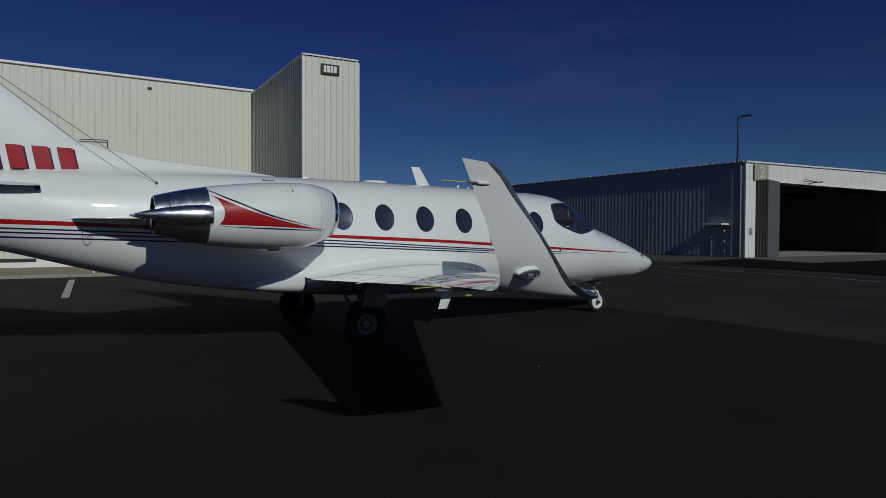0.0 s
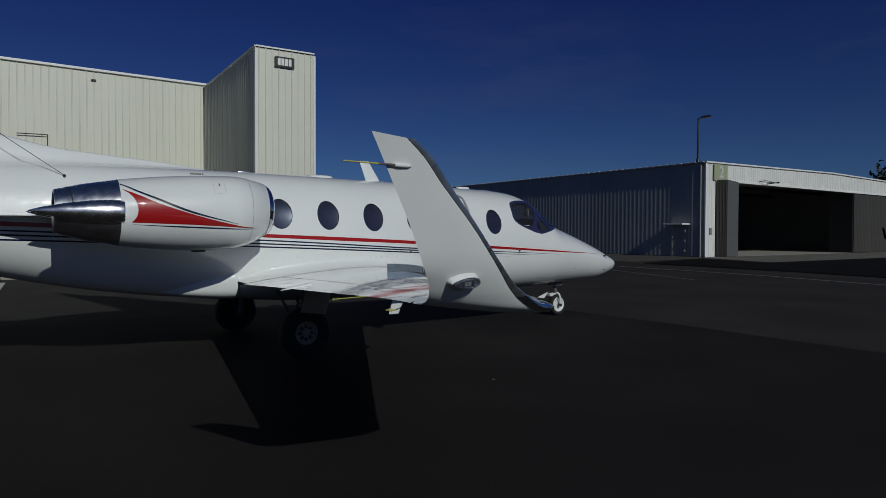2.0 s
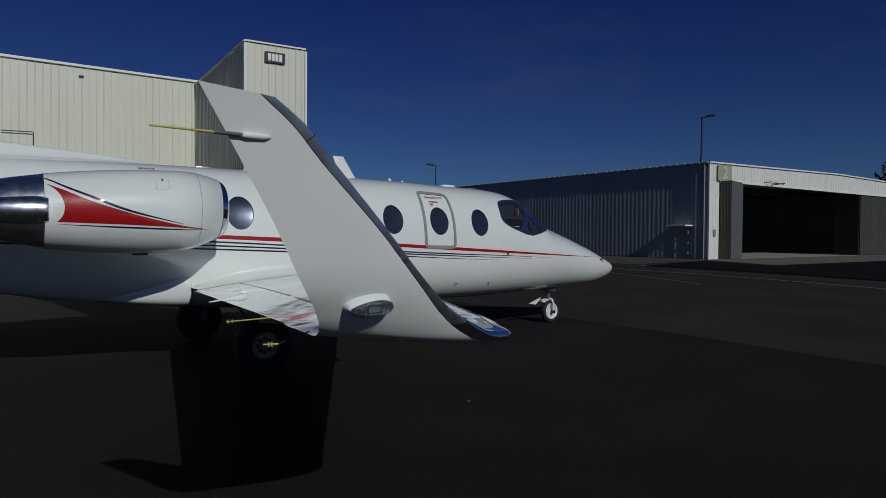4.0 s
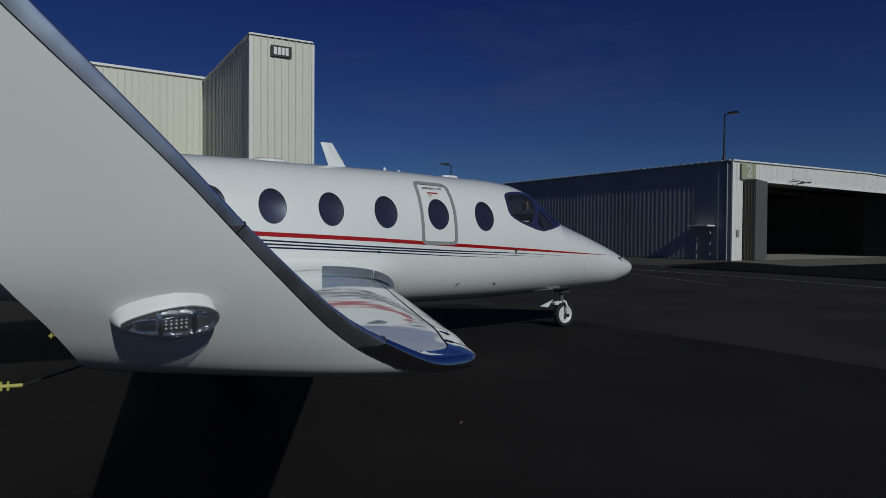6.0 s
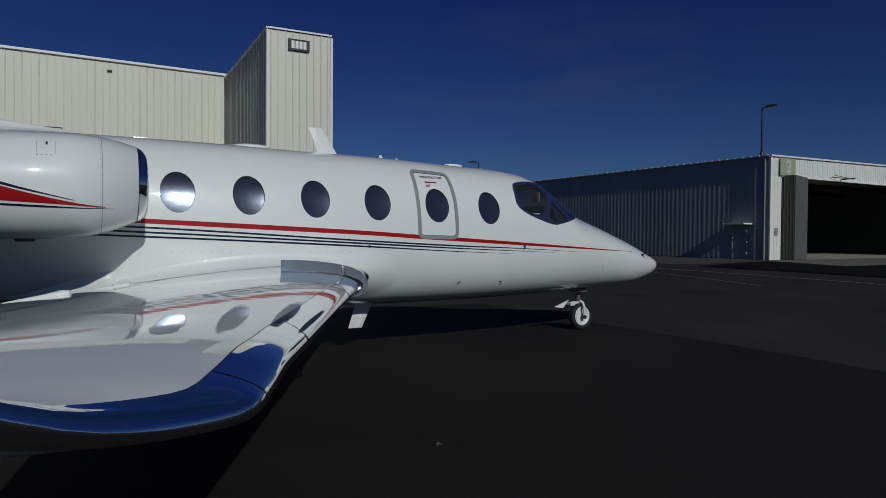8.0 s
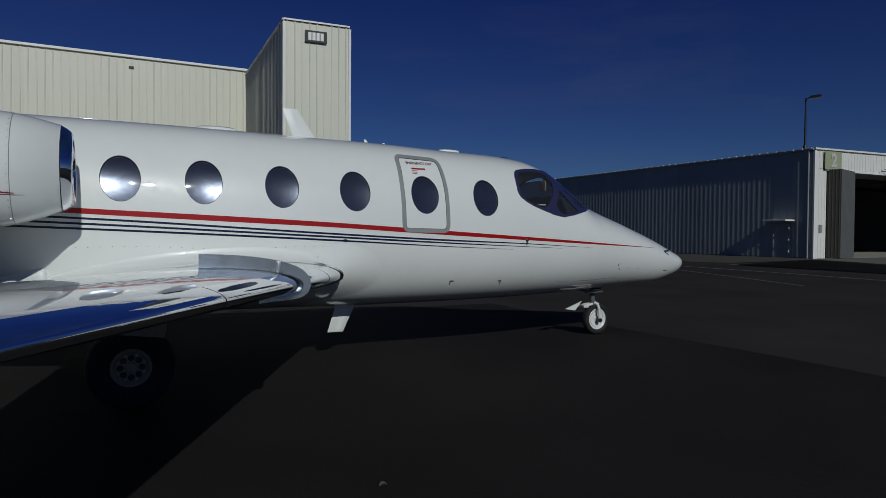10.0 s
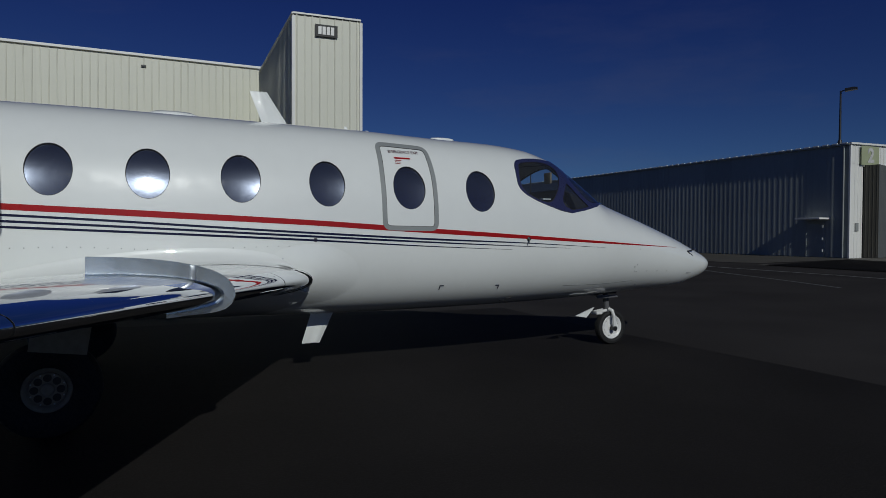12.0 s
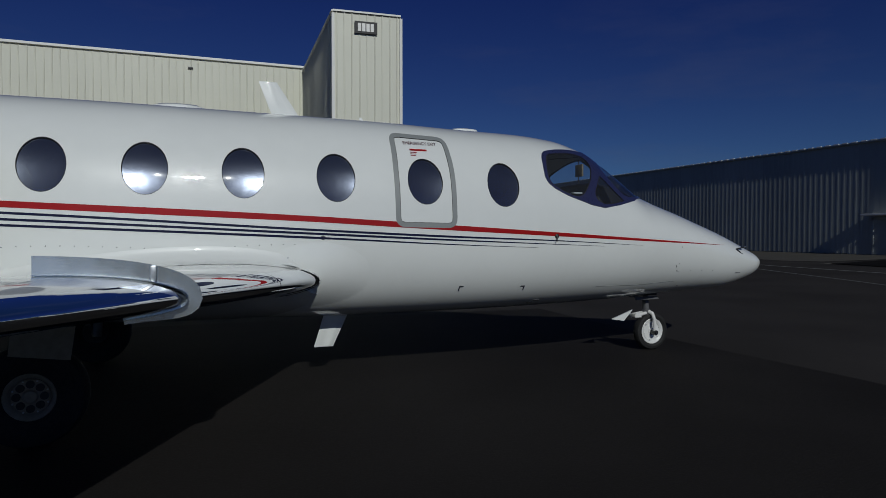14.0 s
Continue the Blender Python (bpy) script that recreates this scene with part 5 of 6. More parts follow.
for k in range(6):
    a = 2 * math.pi * k / 6 + 0.3
    g.tube((5.885 + 0.11 * math.cos(a), -0.024, NR + 0.11 * math.sin(a)), (5.885 + 0.11 * math.cos(a), -0.027, NR + 0.11 * math.sin(a)), 0.007, n=8)
tagged(part("wheel_holes", g, BLACK, nw), kind="stuff")
part("nose_gear_bay", Geo().box((5.35, -0.10, 0.640), (5.90, 0.10, 0.70), 0.01), DARK, JET)
part("nose_gear_door", Geo().prism([Vector(p) for p in ((5.57, -0.13, 0.63), (5.88, -0.13, 0.63), (5.90, -0.13, 0.598), (5.58, -0.13, 0.594))], (0, 0.01, 0)), LEGGREY, nose, "narrow nose gear door", smooth=False)
part("nose_gear_flap", Geo().prism([Vector(p) for p in ((5.335, -0.03, 0.379), (5.618, -0.03, 0.475), (5.50, -0.03, 0.353))], (0, 0.02, 0)), PAINT, nose, "white door on the nose leg", smooth=False)

# belly fairing under the wing: a shallow bowl that runs out into the wing's lower side
rows = []
for x, w, zt, zb in ((-0.66, 0.50, 0.90, 0.70), (-0.58, 0.85, 0.91, 0.69), (-0.3, 1.10, 0.91, 0.655), (0.2, 1.25, 0.90, 0.618), (0.8, 1.25, 0.90, 0.598), (1.2, 1.18, 0.90, 0.592), (1.5, 1.06, 0.90, 0.594), (1.75, 0.90, 0.89, 0.60), (1.92, 0.74, 0.84, 0.606), (2.08, 0.54, 0.72, 0.612), (2.2, 0.36, 0.65, 0.62)):
    half = [(w * k / 12, zb + (zt - zb) * (k / 12) ** 2.2) for k in range(13)]
    lid = [(w * 0.96, zt + 0.012), (w * 0.6, zt + 0.02)]
    ring = [Vector((x, -y, z)) for y, z in half] + [Vector((x, -y, z)) for y, z in lid]
    rows.append(ring + [Vector((p.x, -p.y, p.z)) for p in reversed(ring[1:])])
part("belly_fairing", Geo().loft(rows, cap=True), PAINT, JET, "white belly fairing", angle=60)
# the fairing behind the wing has upright sides and a rounded end
rows = []
for x, w, zt, zb in ((-1.5, 0.38, 0.95, 0.80), (-1.25, 0.53, 1.02, 0.755), (-1.0, 0.64, 1.09, 0.724), (-0.8, 0.705, 1.14, 0.705), (-0.70, 0.735, 1.16, 0.70), (-0.64, 0.75, 1.17, 0.70), (-0.622, 0.742, 1.165, 0.703), (-0.61, 0.71, 1.14, 0.71)):
    m = (zt + zb) / 2
    rows.append([Vector((x, w * math.copysign(abs(math.cos(a)) ** 0.45, math.cos(a)), m + (zt - m) * math.copysign(abs(math.sin(a)) ** 0.6, math.sin(a)))) for a in [2 * math.pi * k / 44 for k in range(44)]])
part("rear_fairing", Geo().loft(rows, cap=True), PAINT, JET, "white fairing behind the wing", angle=60)


def bulge(cx, cz, ax, az, high, n=36, rings=14):
    """A soft swelling of the skin round (cx, cz)."""
    rows = []
    for i in range(rings):
        k = 1 - i / rings
        rows.append([side(cx + ax * k * math.cos(t), cz + az * k * math.sin(t), high * (0.5 + 0.5 * math.cos(math.pi * k)) - 0.003) for t in [2 * math.pi * j / n for j in range(n)]])
    g = Geo().loft(rows)
    g.v.append(tuple(side(cx, cz, high - 0.003)))
    m = len(g.v) - 1
    g.f += [(m - n + j, m - n + (j + 1) % n, m) for j in range(n)]
    return g


for mir in (False, True):
    part("root_fairing", bulge(1.90, 1.00, 0.55, 0.33, 0.045), PAINT, JET, "white fairing ahead of the wing root", mirror=mir, angle=80)

# ---------------------------------------------------------------- cream hangar with its door tower
SHEET = 0.9144


def siding(name, height, width, material, rib=0.028, base=0.055, top=0.028, ribs=3):
    """The mesh of one ribbed wall sheet: along x from 0, facing -y, its foot at z 0."""
    step = width / ribs
    prof = []
    for k in range(ribs):
        x = k * step
        prof += [(x, 0.0), (x + step / 2 - base / 2, 0.0), (x + step / 2 - top / 2, -rib), (x + step / 2 + top / 2, -rib), (x + step / 2 + base / 2, 0.0)]
    prof.append((width, 0.0))
    g = Geo().loft([[Vector((x, y, 0)) for x, y in prof], [Vector((x, y, height)) for x, y in prof]], closed=False)
    return g.mesh(name, material, smooth=False)


def clad(parent, a, b, z0, z1, material, name="siding_panel", width=SHEET, ribs=3, rib=0.02, base=0.055, top=0.028):
    """A wall from a to b (plan points, seen with a on the left) in ribbed sheets that share one mesh."""
    a, b = Vector((*a, 0)), Vector((*b, 0))
    d = b - a
    n = max(1, round(d.length / width))
    w = d.length / n
    me = siding(name, z1 - z0, w, material, rib=rib, base=base, top=top, ribs=ribs)
    ang = math.atan2(d.y, d.x)
    for k in range(n):
        ob = new(name, me)
        p = a + d * (k / n)
        ob.parent = parent
        ob.matrix_local = Matrix.Translation(Vector((p.x, p.y, z0)) - ORIGIN[parent]) @ Matrix.Rotation(ang, 4, "Z")


def slab(g, a, b, z0, z1, t):
    """A straight wall of thickness t behind the line from a to b."""
    a, b = Vector((*a, 0)), Vector((*b, 0))
    n = Vector((-(b - a).y, (b - a).x, 0)).normalized() * t
    pl = [a, b, b + n, a + n]
    return g.loft([[p + Vector((0, 0, z0)) for p in pl], [p + Vector((0, 0, z1)) for p in pl]], cap=True)


CH = thing("cream_hangar", (0, 25.2, 0), "large cream ribbed-metal hangar with a tall door tower", "hangar")
A, B, C, D = (5.44, 16.33), (7.84, 16.15), (8.20, 25.0), (5.77, 25.19)
wall = part("wall", slab(slab(slab(slab(Geo(), (-45, 25.26), (5.77, 25.26), 0, 9.2, 0.2), (5.48, 16.37), (7.80, 16.20), 0, 9.0, 0.2), (7.78, 16.22), (8.1, 25.0), 0, 9.0, 0.2), (5.8, 25.2), (5.48, 16.37), 0, 9.0, 0.15), CREAM, CH, smooth=False)
g = slab(slab(Geo(), (8.0, 25.26), (8.0, 60), 0, 9.2, 0.2), (8.0, 60), (-45, 60), 0, 9.2, 0.2)
part("wall", slab(g, (-45, 60), (-45, 25.26), 0, 9.2, 0.2), CREAM, CH, smooth=False)
part("roof", Geo().box((-45.2, 25.2, 9.2), (8.1, 60.2, 9.3)), TRIM, CH, smooth=False)
part("tower_roof", Geo().prism([Vector((x, y, 9.0)) for x, y in ((5.46, 16.36), (7.82, 16.18), (8.18, 25.1), (5.79, 25.1))], (0, 0, 0.05)), TRIM, CH, smooth=False)
clad(CH, (-45, 25.25), (5.77, 25.25), 0.42, 9.18, CREAM)
clad(CH, (5.435, 16.335), (7.845, 16.155), 0.3, 9.05, CREAM, width=0.80)
clad(CH, (5.775, 25.2), (5.44, 16.335), 0.3, 9.0, CREAM, width=0.886, rib=0.034)
part("eave_trim", Geo().box((-45.2, 25.14, 9.18), (5.75, 25.30, 9.27), 0.01), TRIM, CH, "white eave trim", smooth=False)
part("base_sill", Geo().box((-45, 25.10, 0.0), (5.7, 25.28, 0.26), 0.01), TRIM, CH, "white base sill", smooth=False)
part("door_gap", Geo().box((-45, 25.20, 0.26), (-4.05, 25.27, 0.43)), BLACK, CH, "dark gap under the wall sheets", smooth=False)
for (xa, ya), (xb, yb) in ((A, B), (D, A)):
    part("roof_trim", Geo().prism([Vector((xa, ya - 0.05, 9.04)), Vector((xb, yb - 0.05, 9.04)), Vector((xb, yb + 0.06, 9.04)), Vector((xa, ya + 0.06, 9.04))] if xa < xb and abs(xb - xa) > 1 else [Vector((xa - 0.05, ya, 9.04)), Vector((xb - 0.05, yb, 9.04)), Vector((xb + 0.06, yb, 9.04)), Vector((xa + 0.06, ya, 9.04))], (0, 0, 0.06)), TRIM, CH, "white roof trim", smooth=False)
for x, y in (A, B):
    part("corner_trim", Geo().box((x - 0.05, y - 0.055, 0.0), (x + 0.05, y + 0.05, 8.975), 0.008), TRIM, CH, "white corner trim", smooth=False)
# black strip paints the shade between the ribs under the trim
part("closure_strip", Geo().prism([Vector((5.47, 16.320, 9.0)), Vector((7.81, 16.145, 9.0)), Vector((7.81, 16.19, 9.0)), Vector((5.47, 16.365, 9.0))], (0, 0, 0.038)), SEAL, CH, "black strip for the shade gaps under the roof trim", smooth=False)
part("wall_vent", Geo().box((0.66, 25.16, 8.72), (0.86, 25.24, 8.80), 0.01), BLACK, CH, "small dark vent", smooth=False)
g = Geo().tube((-2.29, 25.1, 6.0), (-1.115, 25.1, 6.03), 0.022).tube((-1.115, 25.1, 6.03), (-1.118, 25.1, 4.2), 0.022)
part("wall_pipe", g, BLACK, CH, "thin dark pipe")
# number board on the tower: plain bars
f = lambda x: 16.33 - (x - 5.44) * 0.075
nb = part("number_board", Geo().prism([Vector((x, f(x) - 0.085, z)) for x, z in ((6.18, 8.33), (6.975, 8.33), (6.975, 8.75), (6.18, 8.75))], (0, 0.03, 0)), SEAL, CH, "black number board", smooth=False)
for k in range(4):
    x = 6.29 + k * 0.148
    part("number_bar", Geo().prism([Vector((xx, f(xx) - 0.097, z)) for xx, z in ((x, 8.40), (x + 0.115, 8.40), (x + 0.115, 8.68), (x, 8.68))], (0, 0.01, 0)), TRIM, nb, smooth=False)

# verge, kerb and painted lines near the cream hangar
g = Geo().box((-45, 17.4, 0.0), (5.4, 25.1, 0.03), 0.005)
single("verge", g, DIRT, "dry sandy verge along the hangar wall", "verge", kind="structure", smooth=False)
for k in range(24):
    x0 = -30 + k * 1.5
    single("kerb", Geo().box((x0, 17.05, 0.0), (x0 + 1.485, 17.38, 0.12), 0.015), CONCRETE, "weathered concrete kerb stone", "kerb", kind="structure", smooth=False)
single("parking_line", Geo().quad((-3.45, 8.6, 0.008), (-3.27, 8.6, 0.008), (-2.88, 15.6, 0.008), (-3.06, 15.6, 0.008)), LINE, "white painted parking line", "marking", kind="structure", smooth=False)
single("marker_post", Geo().tube((-2.1, 19.2, 0.0), (-2.1, 19.2, 0.42), 0.04, n=12), TRIM, "short white marker post on the verge", "post")

# ---------------------------------------------------------------- hangar with the open bay
HX, HY, FAR, EAVE, RIDGE = 39.2, 18.4, 62.0, 6.93, 7.20
H2 = thing("open_hangar", (HX, HY, 0), "low-gabled metal hangar with a white front and an open dark bay", "hangar")
END, XR = 77.6, 58.4
part("wall", slab(slab(slab(Geo(), (HX + 0.04, FAR), (HX + 0.04, HY + 0.05), 0, EAVE, 0.15), (END, HY), (END, FAR), 0, EAVE, 0.15), (END, FAR), (HX, FAR), 0, EAVE, 0.15), BLUEGREY, H2, smooth=False)
clad(H2, (HX, FAR), (HX, HY + 0.1), 0.05, EAVE - 0.02, BLUEGREY, width=1.2, ribs=3, rib=0.0075, base=0.22, top=0.07)
top = lambda x: EAVE + (RIDGE - EAVE) * (1 - abs(x - XR) / (XR - HX))
g = Geo()
for xa, xb in ((HX - 0.1, XR), (XR, END + 0.1)):
    ring = lambda y: [Vector((xa, y, top(xa))), Vector((xb, y, top(xb))), Vector((xb, y, top(xb) + 0.03)), Vector((xa, y, top(xa) + 0.03))]
    g.loft([ring(HY - 0.08), ring(FAR)], cap=True)
part("roof", g, TRIM, H2, "white metal roof", smooth=False)
part("gutter", Geo().box((HX - 0.15, HY, EAVE - 0.10), (HX + 0.02, FAR, EAVE + 0.02), 0.02), BLUEGREY, H2, "dark eave gutter", smooth=False)
lip = Geo().box((HX - 0.17, 0, EAVE - 0.02), (HX - 0.08, 0.34, EAVE + 0.06), 0.01).mesh("eave_rib", TRIM, smooth=False)
for k in range(60):
    ob = new("eave_rib", lip)
    ob.parent = H2
    ob.location = (-HX, 0.1 + k * 0.61, 0)
# front: pier, fascia and closed leaves
clad(H2, (HX, HY), (HX + 1.24, HY), 0.0, 5.72, WHITESID, width=0.62, ribs=2)
g = Geo()
n = 124
for k in range(n):
    xa, xb = HX + (END - HX) * k / n, HX + (END - HX) * (k + 1) / n
    xm = (xa + xb) / 2
    g.quad((xa, HY, 5.70), (xm - 0.035, HY, 5.70), (xm - 0.035, HY, top(xm)), (xa, HY, top(xa)))
    g.quad((xm - 0.035, HY, 5.70), (xm - 0.02, HY - 0.025, 5.70), (xm - 0.02, HY - 0.025, top(xm)), (xm - 0.035, HY, top(xm)))
    g.quad((xm - 0.02, HY - 0.025, 5.70), (xm + 0.02, HY - 0.025, 5.70), (xm + 0.02, HY - 0.025, top(xm)), (xm - 0.02, HY - 0.025, top(xm)))
    g.quad((xm + 0.02, HY - 0.025, 5.70), (xm + 0.035, HY, 5.70), (xm + 0.035, HY, top(xm)), (xm + 0.02, HY - 0.025, top(xm)))
    g.quad((xm + 0.035, HY, 5.70), (xb, HY, 5.70), (xb, HY, top(xb)), (xm + 0.035, HY, top(xm)))
part("fascia", g, WHITESID, H2, "white ribbed fascia over the bay", smooth=False)
g = Geo()
for xa, xb in ((HX - 0.1, XR), (XR, END + 0.1)):
    ring = lambda y: [Vector((xa, y, top(xa) - 0.06)), Vector((xb, y, top(xb) - 0.06)), Vector((xb, y, top(xb) + 0.045)), Vector((xa, y, top(xa) + 0.045))]
    g.loft([ring(HY - 0.14), ring(HY - 0.02)], cap=True)
part("gable_trim", g, TRIM, H2, "white gable trim", smooth=False)
part("door_header", Geo().box((HX + 1.2, HY - 0.10, 5.58), (END, HY + 0.05, 5.72), 0.01), TRIM, H2, smooth=False)
part("corner_trim", Geo().box((HX - 0.05, HY - 0.06, 0), (HX + 0.10, HY + 0.06, 6.92), 0.01), TRIM, H2, smooth=False)
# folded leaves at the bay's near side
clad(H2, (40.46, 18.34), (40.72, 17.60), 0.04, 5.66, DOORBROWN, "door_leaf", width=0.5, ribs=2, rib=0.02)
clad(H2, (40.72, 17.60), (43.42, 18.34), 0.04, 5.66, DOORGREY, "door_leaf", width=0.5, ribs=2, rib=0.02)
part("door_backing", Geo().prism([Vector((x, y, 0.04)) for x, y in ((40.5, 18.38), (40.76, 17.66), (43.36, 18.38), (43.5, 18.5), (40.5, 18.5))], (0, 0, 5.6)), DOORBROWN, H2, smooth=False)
# the far leaves
clad(H2, (63.0, HY + 0.02), (END, HY + 0.02), 0.04, 5.58, DOORBROWN, "door_leaf", width=1.2, ribs=4, rib=0.02)
part("door_backing", Geo().box((63.0, HY + 0.05, 0.04), (END, HY + 0.15, 5.58)), DOORBROWN, H2, smooth=False)
# inner leaf's shade is put into its near-black colour
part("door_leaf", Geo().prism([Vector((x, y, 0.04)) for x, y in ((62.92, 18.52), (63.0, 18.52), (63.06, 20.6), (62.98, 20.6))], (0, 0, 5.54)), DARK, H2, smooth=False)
# inside
part("bay_floor", Geo().box((HX + 0.2, HY + 0.1, 0.0), (END - 0.2, FAR - 0.2, 0.02)), CONCRETE, H2, smooth=False)
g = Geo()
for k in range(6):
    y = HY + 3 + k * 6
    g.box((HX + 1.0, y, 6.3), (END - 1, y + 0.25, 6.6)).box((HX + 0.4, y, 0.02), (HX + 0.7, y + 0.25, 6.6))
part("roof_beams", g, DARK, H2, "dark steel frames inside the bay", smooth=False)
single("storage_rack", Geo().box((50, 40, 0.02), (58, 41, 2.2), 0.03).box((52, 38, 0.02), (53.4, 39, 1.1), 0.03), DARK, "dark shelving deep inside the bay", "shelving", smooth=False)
# sign with the bay's number
sg = part("bay_sign", Geo().box((HX + 0.85, HY - 0.16, 5.66), (HX + 2.55, HY - 0.12, 6.82), 0.01), SIGNGREEN, H2, "faded pale green sign", smooth=False)
cu = bpy.data.curves.new("numeral", "FONT")
cu.body, cu.size, cu.extrude, cu.offset = "2", 1.2, 0.01, 0.045
tmp = bpy.data.objects.new("numeral", cu)
me = bpy.data.meshes.new_from_object(tmp)
bpy.data.objects.remove(tmp)
g = Geo()
g.v = [(HX + 1.42 + v.co.x, HY - 0.175 - v.co.z, 5.86 + v.co.y) for v in me.vertices]
g.f = [tuple(p.vertices) for p in me.polygons]
part("numeral", g, LINE, sg, "white numeral", smooth=False)
part("notice", Geo().box((HX + 0.52, HY - 0.07, 1.65), (HX + 0.80, HY - 0.04, 2.15), 0.005), GREY, H2, "small grey notice", smooth=False)
g = Geo().tube((46.2, HY - 0.12, 5.85), (47.6, HY - 0.9, 5.72), 0.03).tube((46.6, HY - 0.12, 6.0), (47.6, HY - 0.9, 5.72), 0.02).tube((47.3, HY - 0.12, 5.7), (47.7, HY - 0.95, 5.80), 0.04)
part("door_arm", g, BLACK, H2, "dark door arm")
# side door with its canopy
dr = part("door", Geo().box((HX - 0.035, 20.0, 0.03), (HX + 0.02, 21.1, 2.14), 0.008), BLUEGREY, H2, "grey personnel door", smooth=False)
part("door_frame", Geo().box((HX - 0.05, 19.9, 0.03), (HX + 0.02, 20.0, 2.24), 0.01).box((HX - 0.05, 21.1, 0.03), (HX + 0.02, 21.2, 2.24), 0.01).box((HX - 0.05, 19.9, 2.14), (HX + 0.02, 21.2, 2.24), 0.01), BLUEGREY, dr, smooth=False)
for z in (0.35, 1.1, 1.85):
    part("hinge", Geo().box((HX - 0.13, 19.96, z), (HX - 0.07, 20.04, z + 0.16), 0.008), LINE, dr, "worn white hinge", smooth=False)
part("door_handle", Geo().tube((HX - 0.09, 20.98, 1.02), (HX - 0.15, 20.98, 1.02), 0.015).tube((HX - 0.15, 20.98, 1.02), (HX - 0.15, 20.84, 1.02), 0.012), ALLOY, dr)
part("canopy", Geo().box((HX - 1.0, 19.6, 2.38), (HX, 21.25, 2.49), 0.015), TRIM, H2, "flat white door canopy", smooth=False)
part("downpipe", Geo().tube((HX - 0.1, 18.72, 0.0), (HX - 0.1, 18.72, 6.9), 0.05, n=10), BLUEGREY, H2)


def street_lamp(x, y, z0, z1, arm, heads, label):
    L = thing("street_lamp", (x, y, z0), label, "lamp", group="apron lamps")
    part("pole", Geo().tube((x, y, z0), (x, y, z1), 0.075, 0.05, 12).tube((x, y, z0), (x, y, z0 + 0.25), 0.15, 0.11, 12), BLACK, L, "dark tapered pole")
    for k in range(heads):
        a = Vector(arm) * (1 if k == 0 else 0.55)
        e = Vector((x, y, z1)) + a
        part("arm", Geo().tube((x, y, z1 - 0.05), e, 0.035, n=10), BLACK, L)
        d = a.normalized()
        s = Vector((-d.y, d.x, 0)) * 0.16
        u = Vector((0, 0, 0.09))
        b = [e - d * 0.05 - s, e + d * 0.6 - s, e + d * 0.6 + s, e - d * 0.05 + s]
        part("lamp_head", Geo().loft([[p - u for p in b], [p + u * 0.4 for p in b], [e + (p - e) * 0.7 + u for p in b]], cap=True), BLACK, L, "flat lamp head", smooth=False)
    return L


street_lamp(HX + 0.3, 19.25, EAVE + 0.05, 10.25, (0.12, -0.25, 0.02), 1, "dark lamp on a pole over the hangar's corner")
street_lamp(34.4, 46.0, 0.0, 8.75, (-0.42, 0.1, 0.03), 2, "tall dark lamp pole beyond the apron")

# pads and lines by the open hangar
single("hangar_pad", Geo().poly([(39.3, 18.3, 0.016), (37.4, 17.3, 0.016), (36.3, 14.6, 0.016), (34.3, 10.95, 0.016), (50.2, 11.0, 0.016), (80, 12.4, 0.016), (80, 18.3, 0.016)]), PADGREY, "pale concrete pad before the bay", "pavement", kind="structure", smooth=False)
single("side_verge", Geo().poly([(27.4, 17.2, 0.012), (28.2, 15.7, 0.012), (36.6, 17.0, 0.012), (39.1, 18.4, 0.012), (39.1, 60, 0.012), (33.0, 60, 0.012)]), GRAVEL, "worn gravel strip beside the hangar", "verge", kind="structure", smooth=False)

single("pavement_patch", Geo().poly([(26.5, 14.1, 0.008), (25.6, 6.4, 0.008), (24.4, 1.3, 0.008), (23.6, -6.0, 0.008), (60, -6.0, 0.008), (80, 12.5, 0.008), (50.0, 11.2, 0.008), (34.0, 11.2, 0.008), (37.0, 17.2, 0.008)]), FRESH, "black asphalt patch before the hangar", "pavement", kind="structure", smooth=False)


def painted(pts, w, material, label):
    g = Geo()
    for (xa, ya), (xb, yb) in zip(pts, pts[1:]):
        d = Vector((xb - xa, yb - ya, 0)).normalized()
        s = Vector((-d.y, d.x, 0)) * w / 2
        a, b = Vector((xa, ya, 0.008)), Vector((xb, yb, 0.008))
        g.quad(a - s, b - s, b + s, a + s)
    single("painted_line", g, material, label, "marking", kind="structure", smooth=False)


painted([(24.0, 20.0), (23.0, 14.0), (22.3, 8.0), (21.6, 4.2), (20.3, -0.3), (18.6, -6.0)], 0.15, LINE_WORN, "long white painted apron line")
painted([(26.9, 14.6), (25.85, 6.4), (24.65, 1.3), (23.8, -6.0)], 0.4, PADGREY, "pale worn edge of the old paving")
painted([(21.2, 13.6), (19.8, 10.6), (18.4, 7.2), (17.1, 4.4)], 0.12, LINE_OLD, "faded painted apron line")


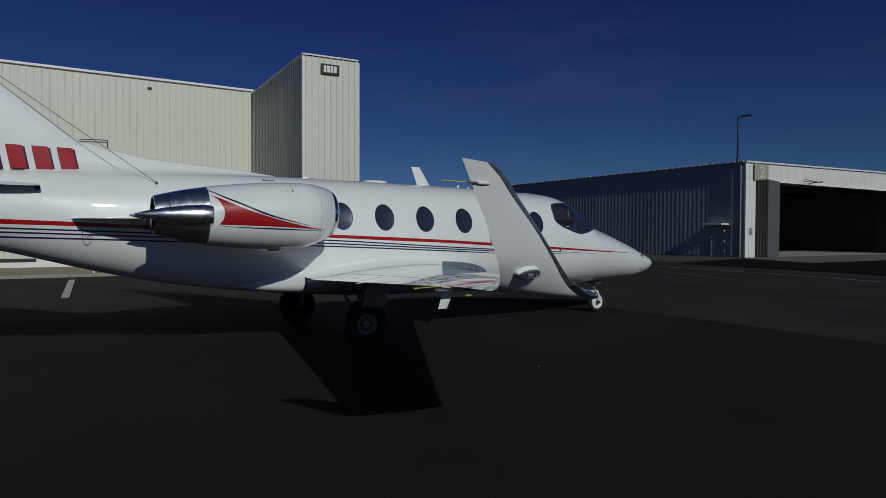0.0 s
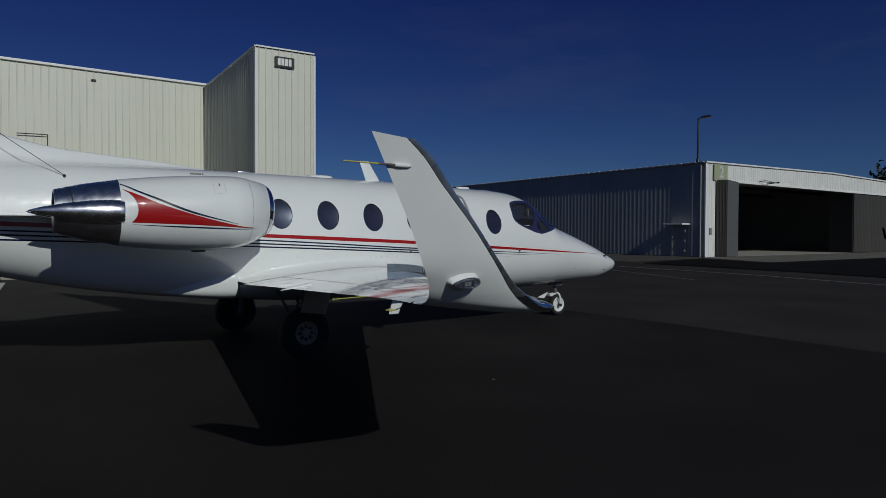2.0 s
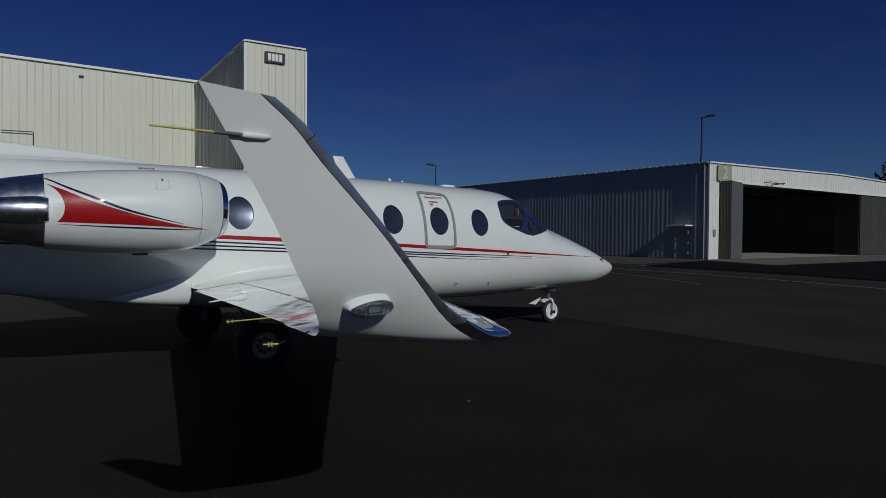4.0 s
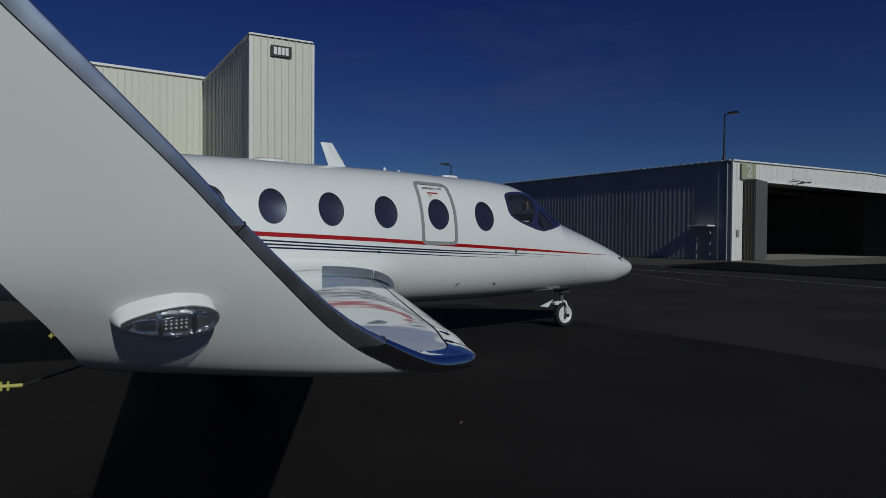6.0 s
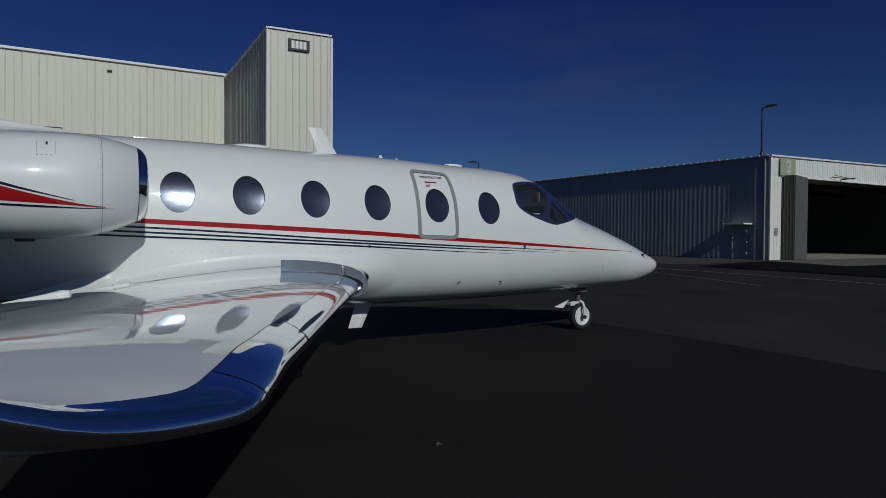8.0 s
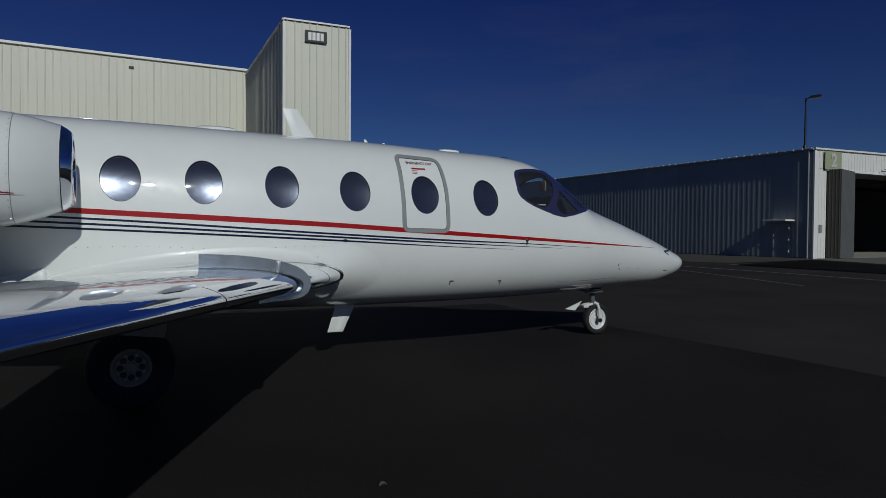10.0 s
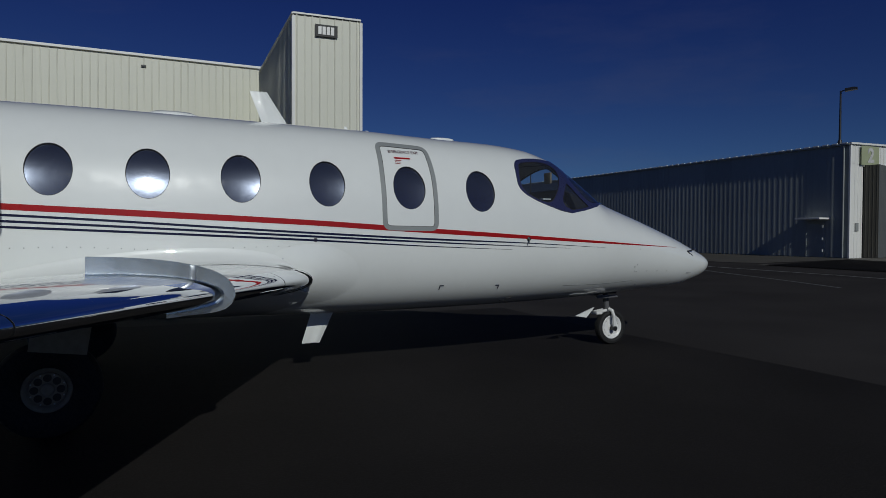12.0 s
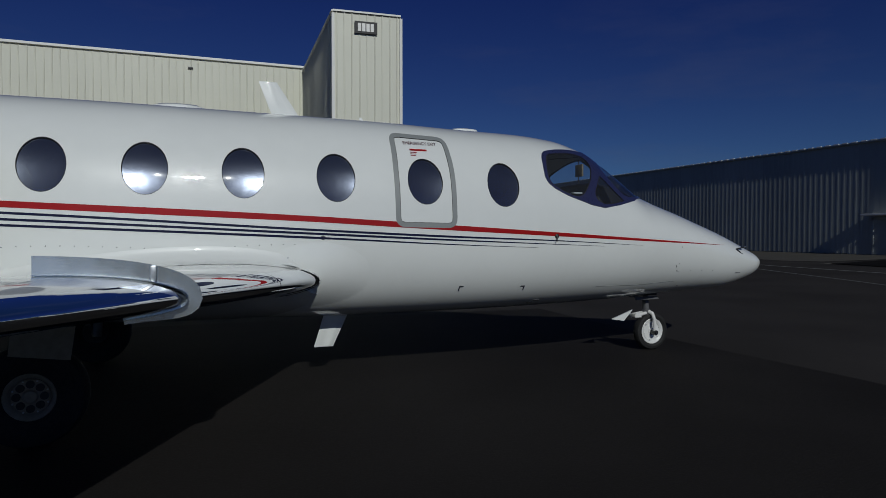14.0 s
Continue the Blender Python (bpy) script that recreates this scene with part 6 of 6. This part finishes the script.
# ---------------------------------------------------------------- a parked aircraft's wingtip and trees far off
tip = thing("parked_aircraft", (58.6, 14.0, 0), "white wingtip of a parked light aircraft", "aircraft")
part("wingtip", Geo().loft([section((57.9, 14.0, 2.3), (57.5, 14.0, 2.3), 0.1, (1, 0, 0.3)), section((58.5, 14.0, 1.35), (58.0, 14.0, 1.35), 0.12, (1, 0, 0.6)), section((64.5, 13.5, 1.2), (64.0, 13.5, 1.2), 0.14, (0, 0, 1))], cap=True), PAINT, tip)
part("strut", Geo().tube((64.2, 13.5, 0.0), (64.2, 13.5, 1.2), 0.08), ALLOY, tip)


def tree(x, y, h, seed):
    rnd_ = random.Random(seed)
    T = thing("tree", (x, y, 0), "dark leafy tree beyond the hangars", "tree", group="far trees")
    g = Geo().tube((x, y, 0), (x + 0.2, y, h * 0.45), h * 0.03, h * 0.02, 10)
    tips = []
    for k in range(9):
        a, e = rnd_.uniform(0, 6.28), rnd_.uniform(0.4, 1.2)
        s = Vector((x + 0.2, y, h * rnd_.uniform(0.25, 0.45)))
        q = s + Vector((math.cos(a) * math.cos(e), math.sin(a) * math.cos(e), math.sin(e))) * h * rnd_.uniform(0.25, 0.45)
        g.tube(s, q, h * 0.012, h * 0.004, 7)
        tips.append(q)
    part("trunk", g, BARK, T)
    g = Geo()
    for k in range(3600):
        q = rnd_.choice(tips) + Vector([rnd_.gauss(0, h * 0.085) for _ in range(3)])
        u = Vector([rnd_.gauss(0, 1) for _ in range(3)]).normalized()
        w = u.cross(Vector([rnd_.gauss(0, 1) for _ in range(3)])).normalized()
        s = h * rnd_.uniform(0.016, 0.036)
        g.quad(q - u * s, q - w * s * 0.5, q + u * s, q + w * s * 0.5)
    part("crown", g, LEAF, T, "uneven crown of dark leaves", smooth=False)


for k, (x, y, h) in enumerate(((190, 57, 27), (202, 50, 26), (184, 48, 23))):
    tree(x, y, h, 40 + k)


# a dry leaf on the apron
g = Geo()
rows = []
for k in range(9):
    u = k / 8
    w = 0.016 * math.sin(math.pi * min(u * 0.95 + 0.03, 1.0))
    rows.append([Vector((1.145 + 0.05 * u, -3.775 + w * v + 0.008 * u, 0.0045 + 0.012 * v * v + 0.010 * math.sin(u * 3))) for v in (-1, -0.5, 0, 0.5, 1)])
g.loft(rows, closed=False).loft([[p + Vector((0, 0, 0.001)) for p in r] for r in reversed(rows)], closed=False)
single("dry_leaf", g, BARK, "curled dry leaf lying on the asphalt", "leaf", at=(1.17, -3.773, 0.004))
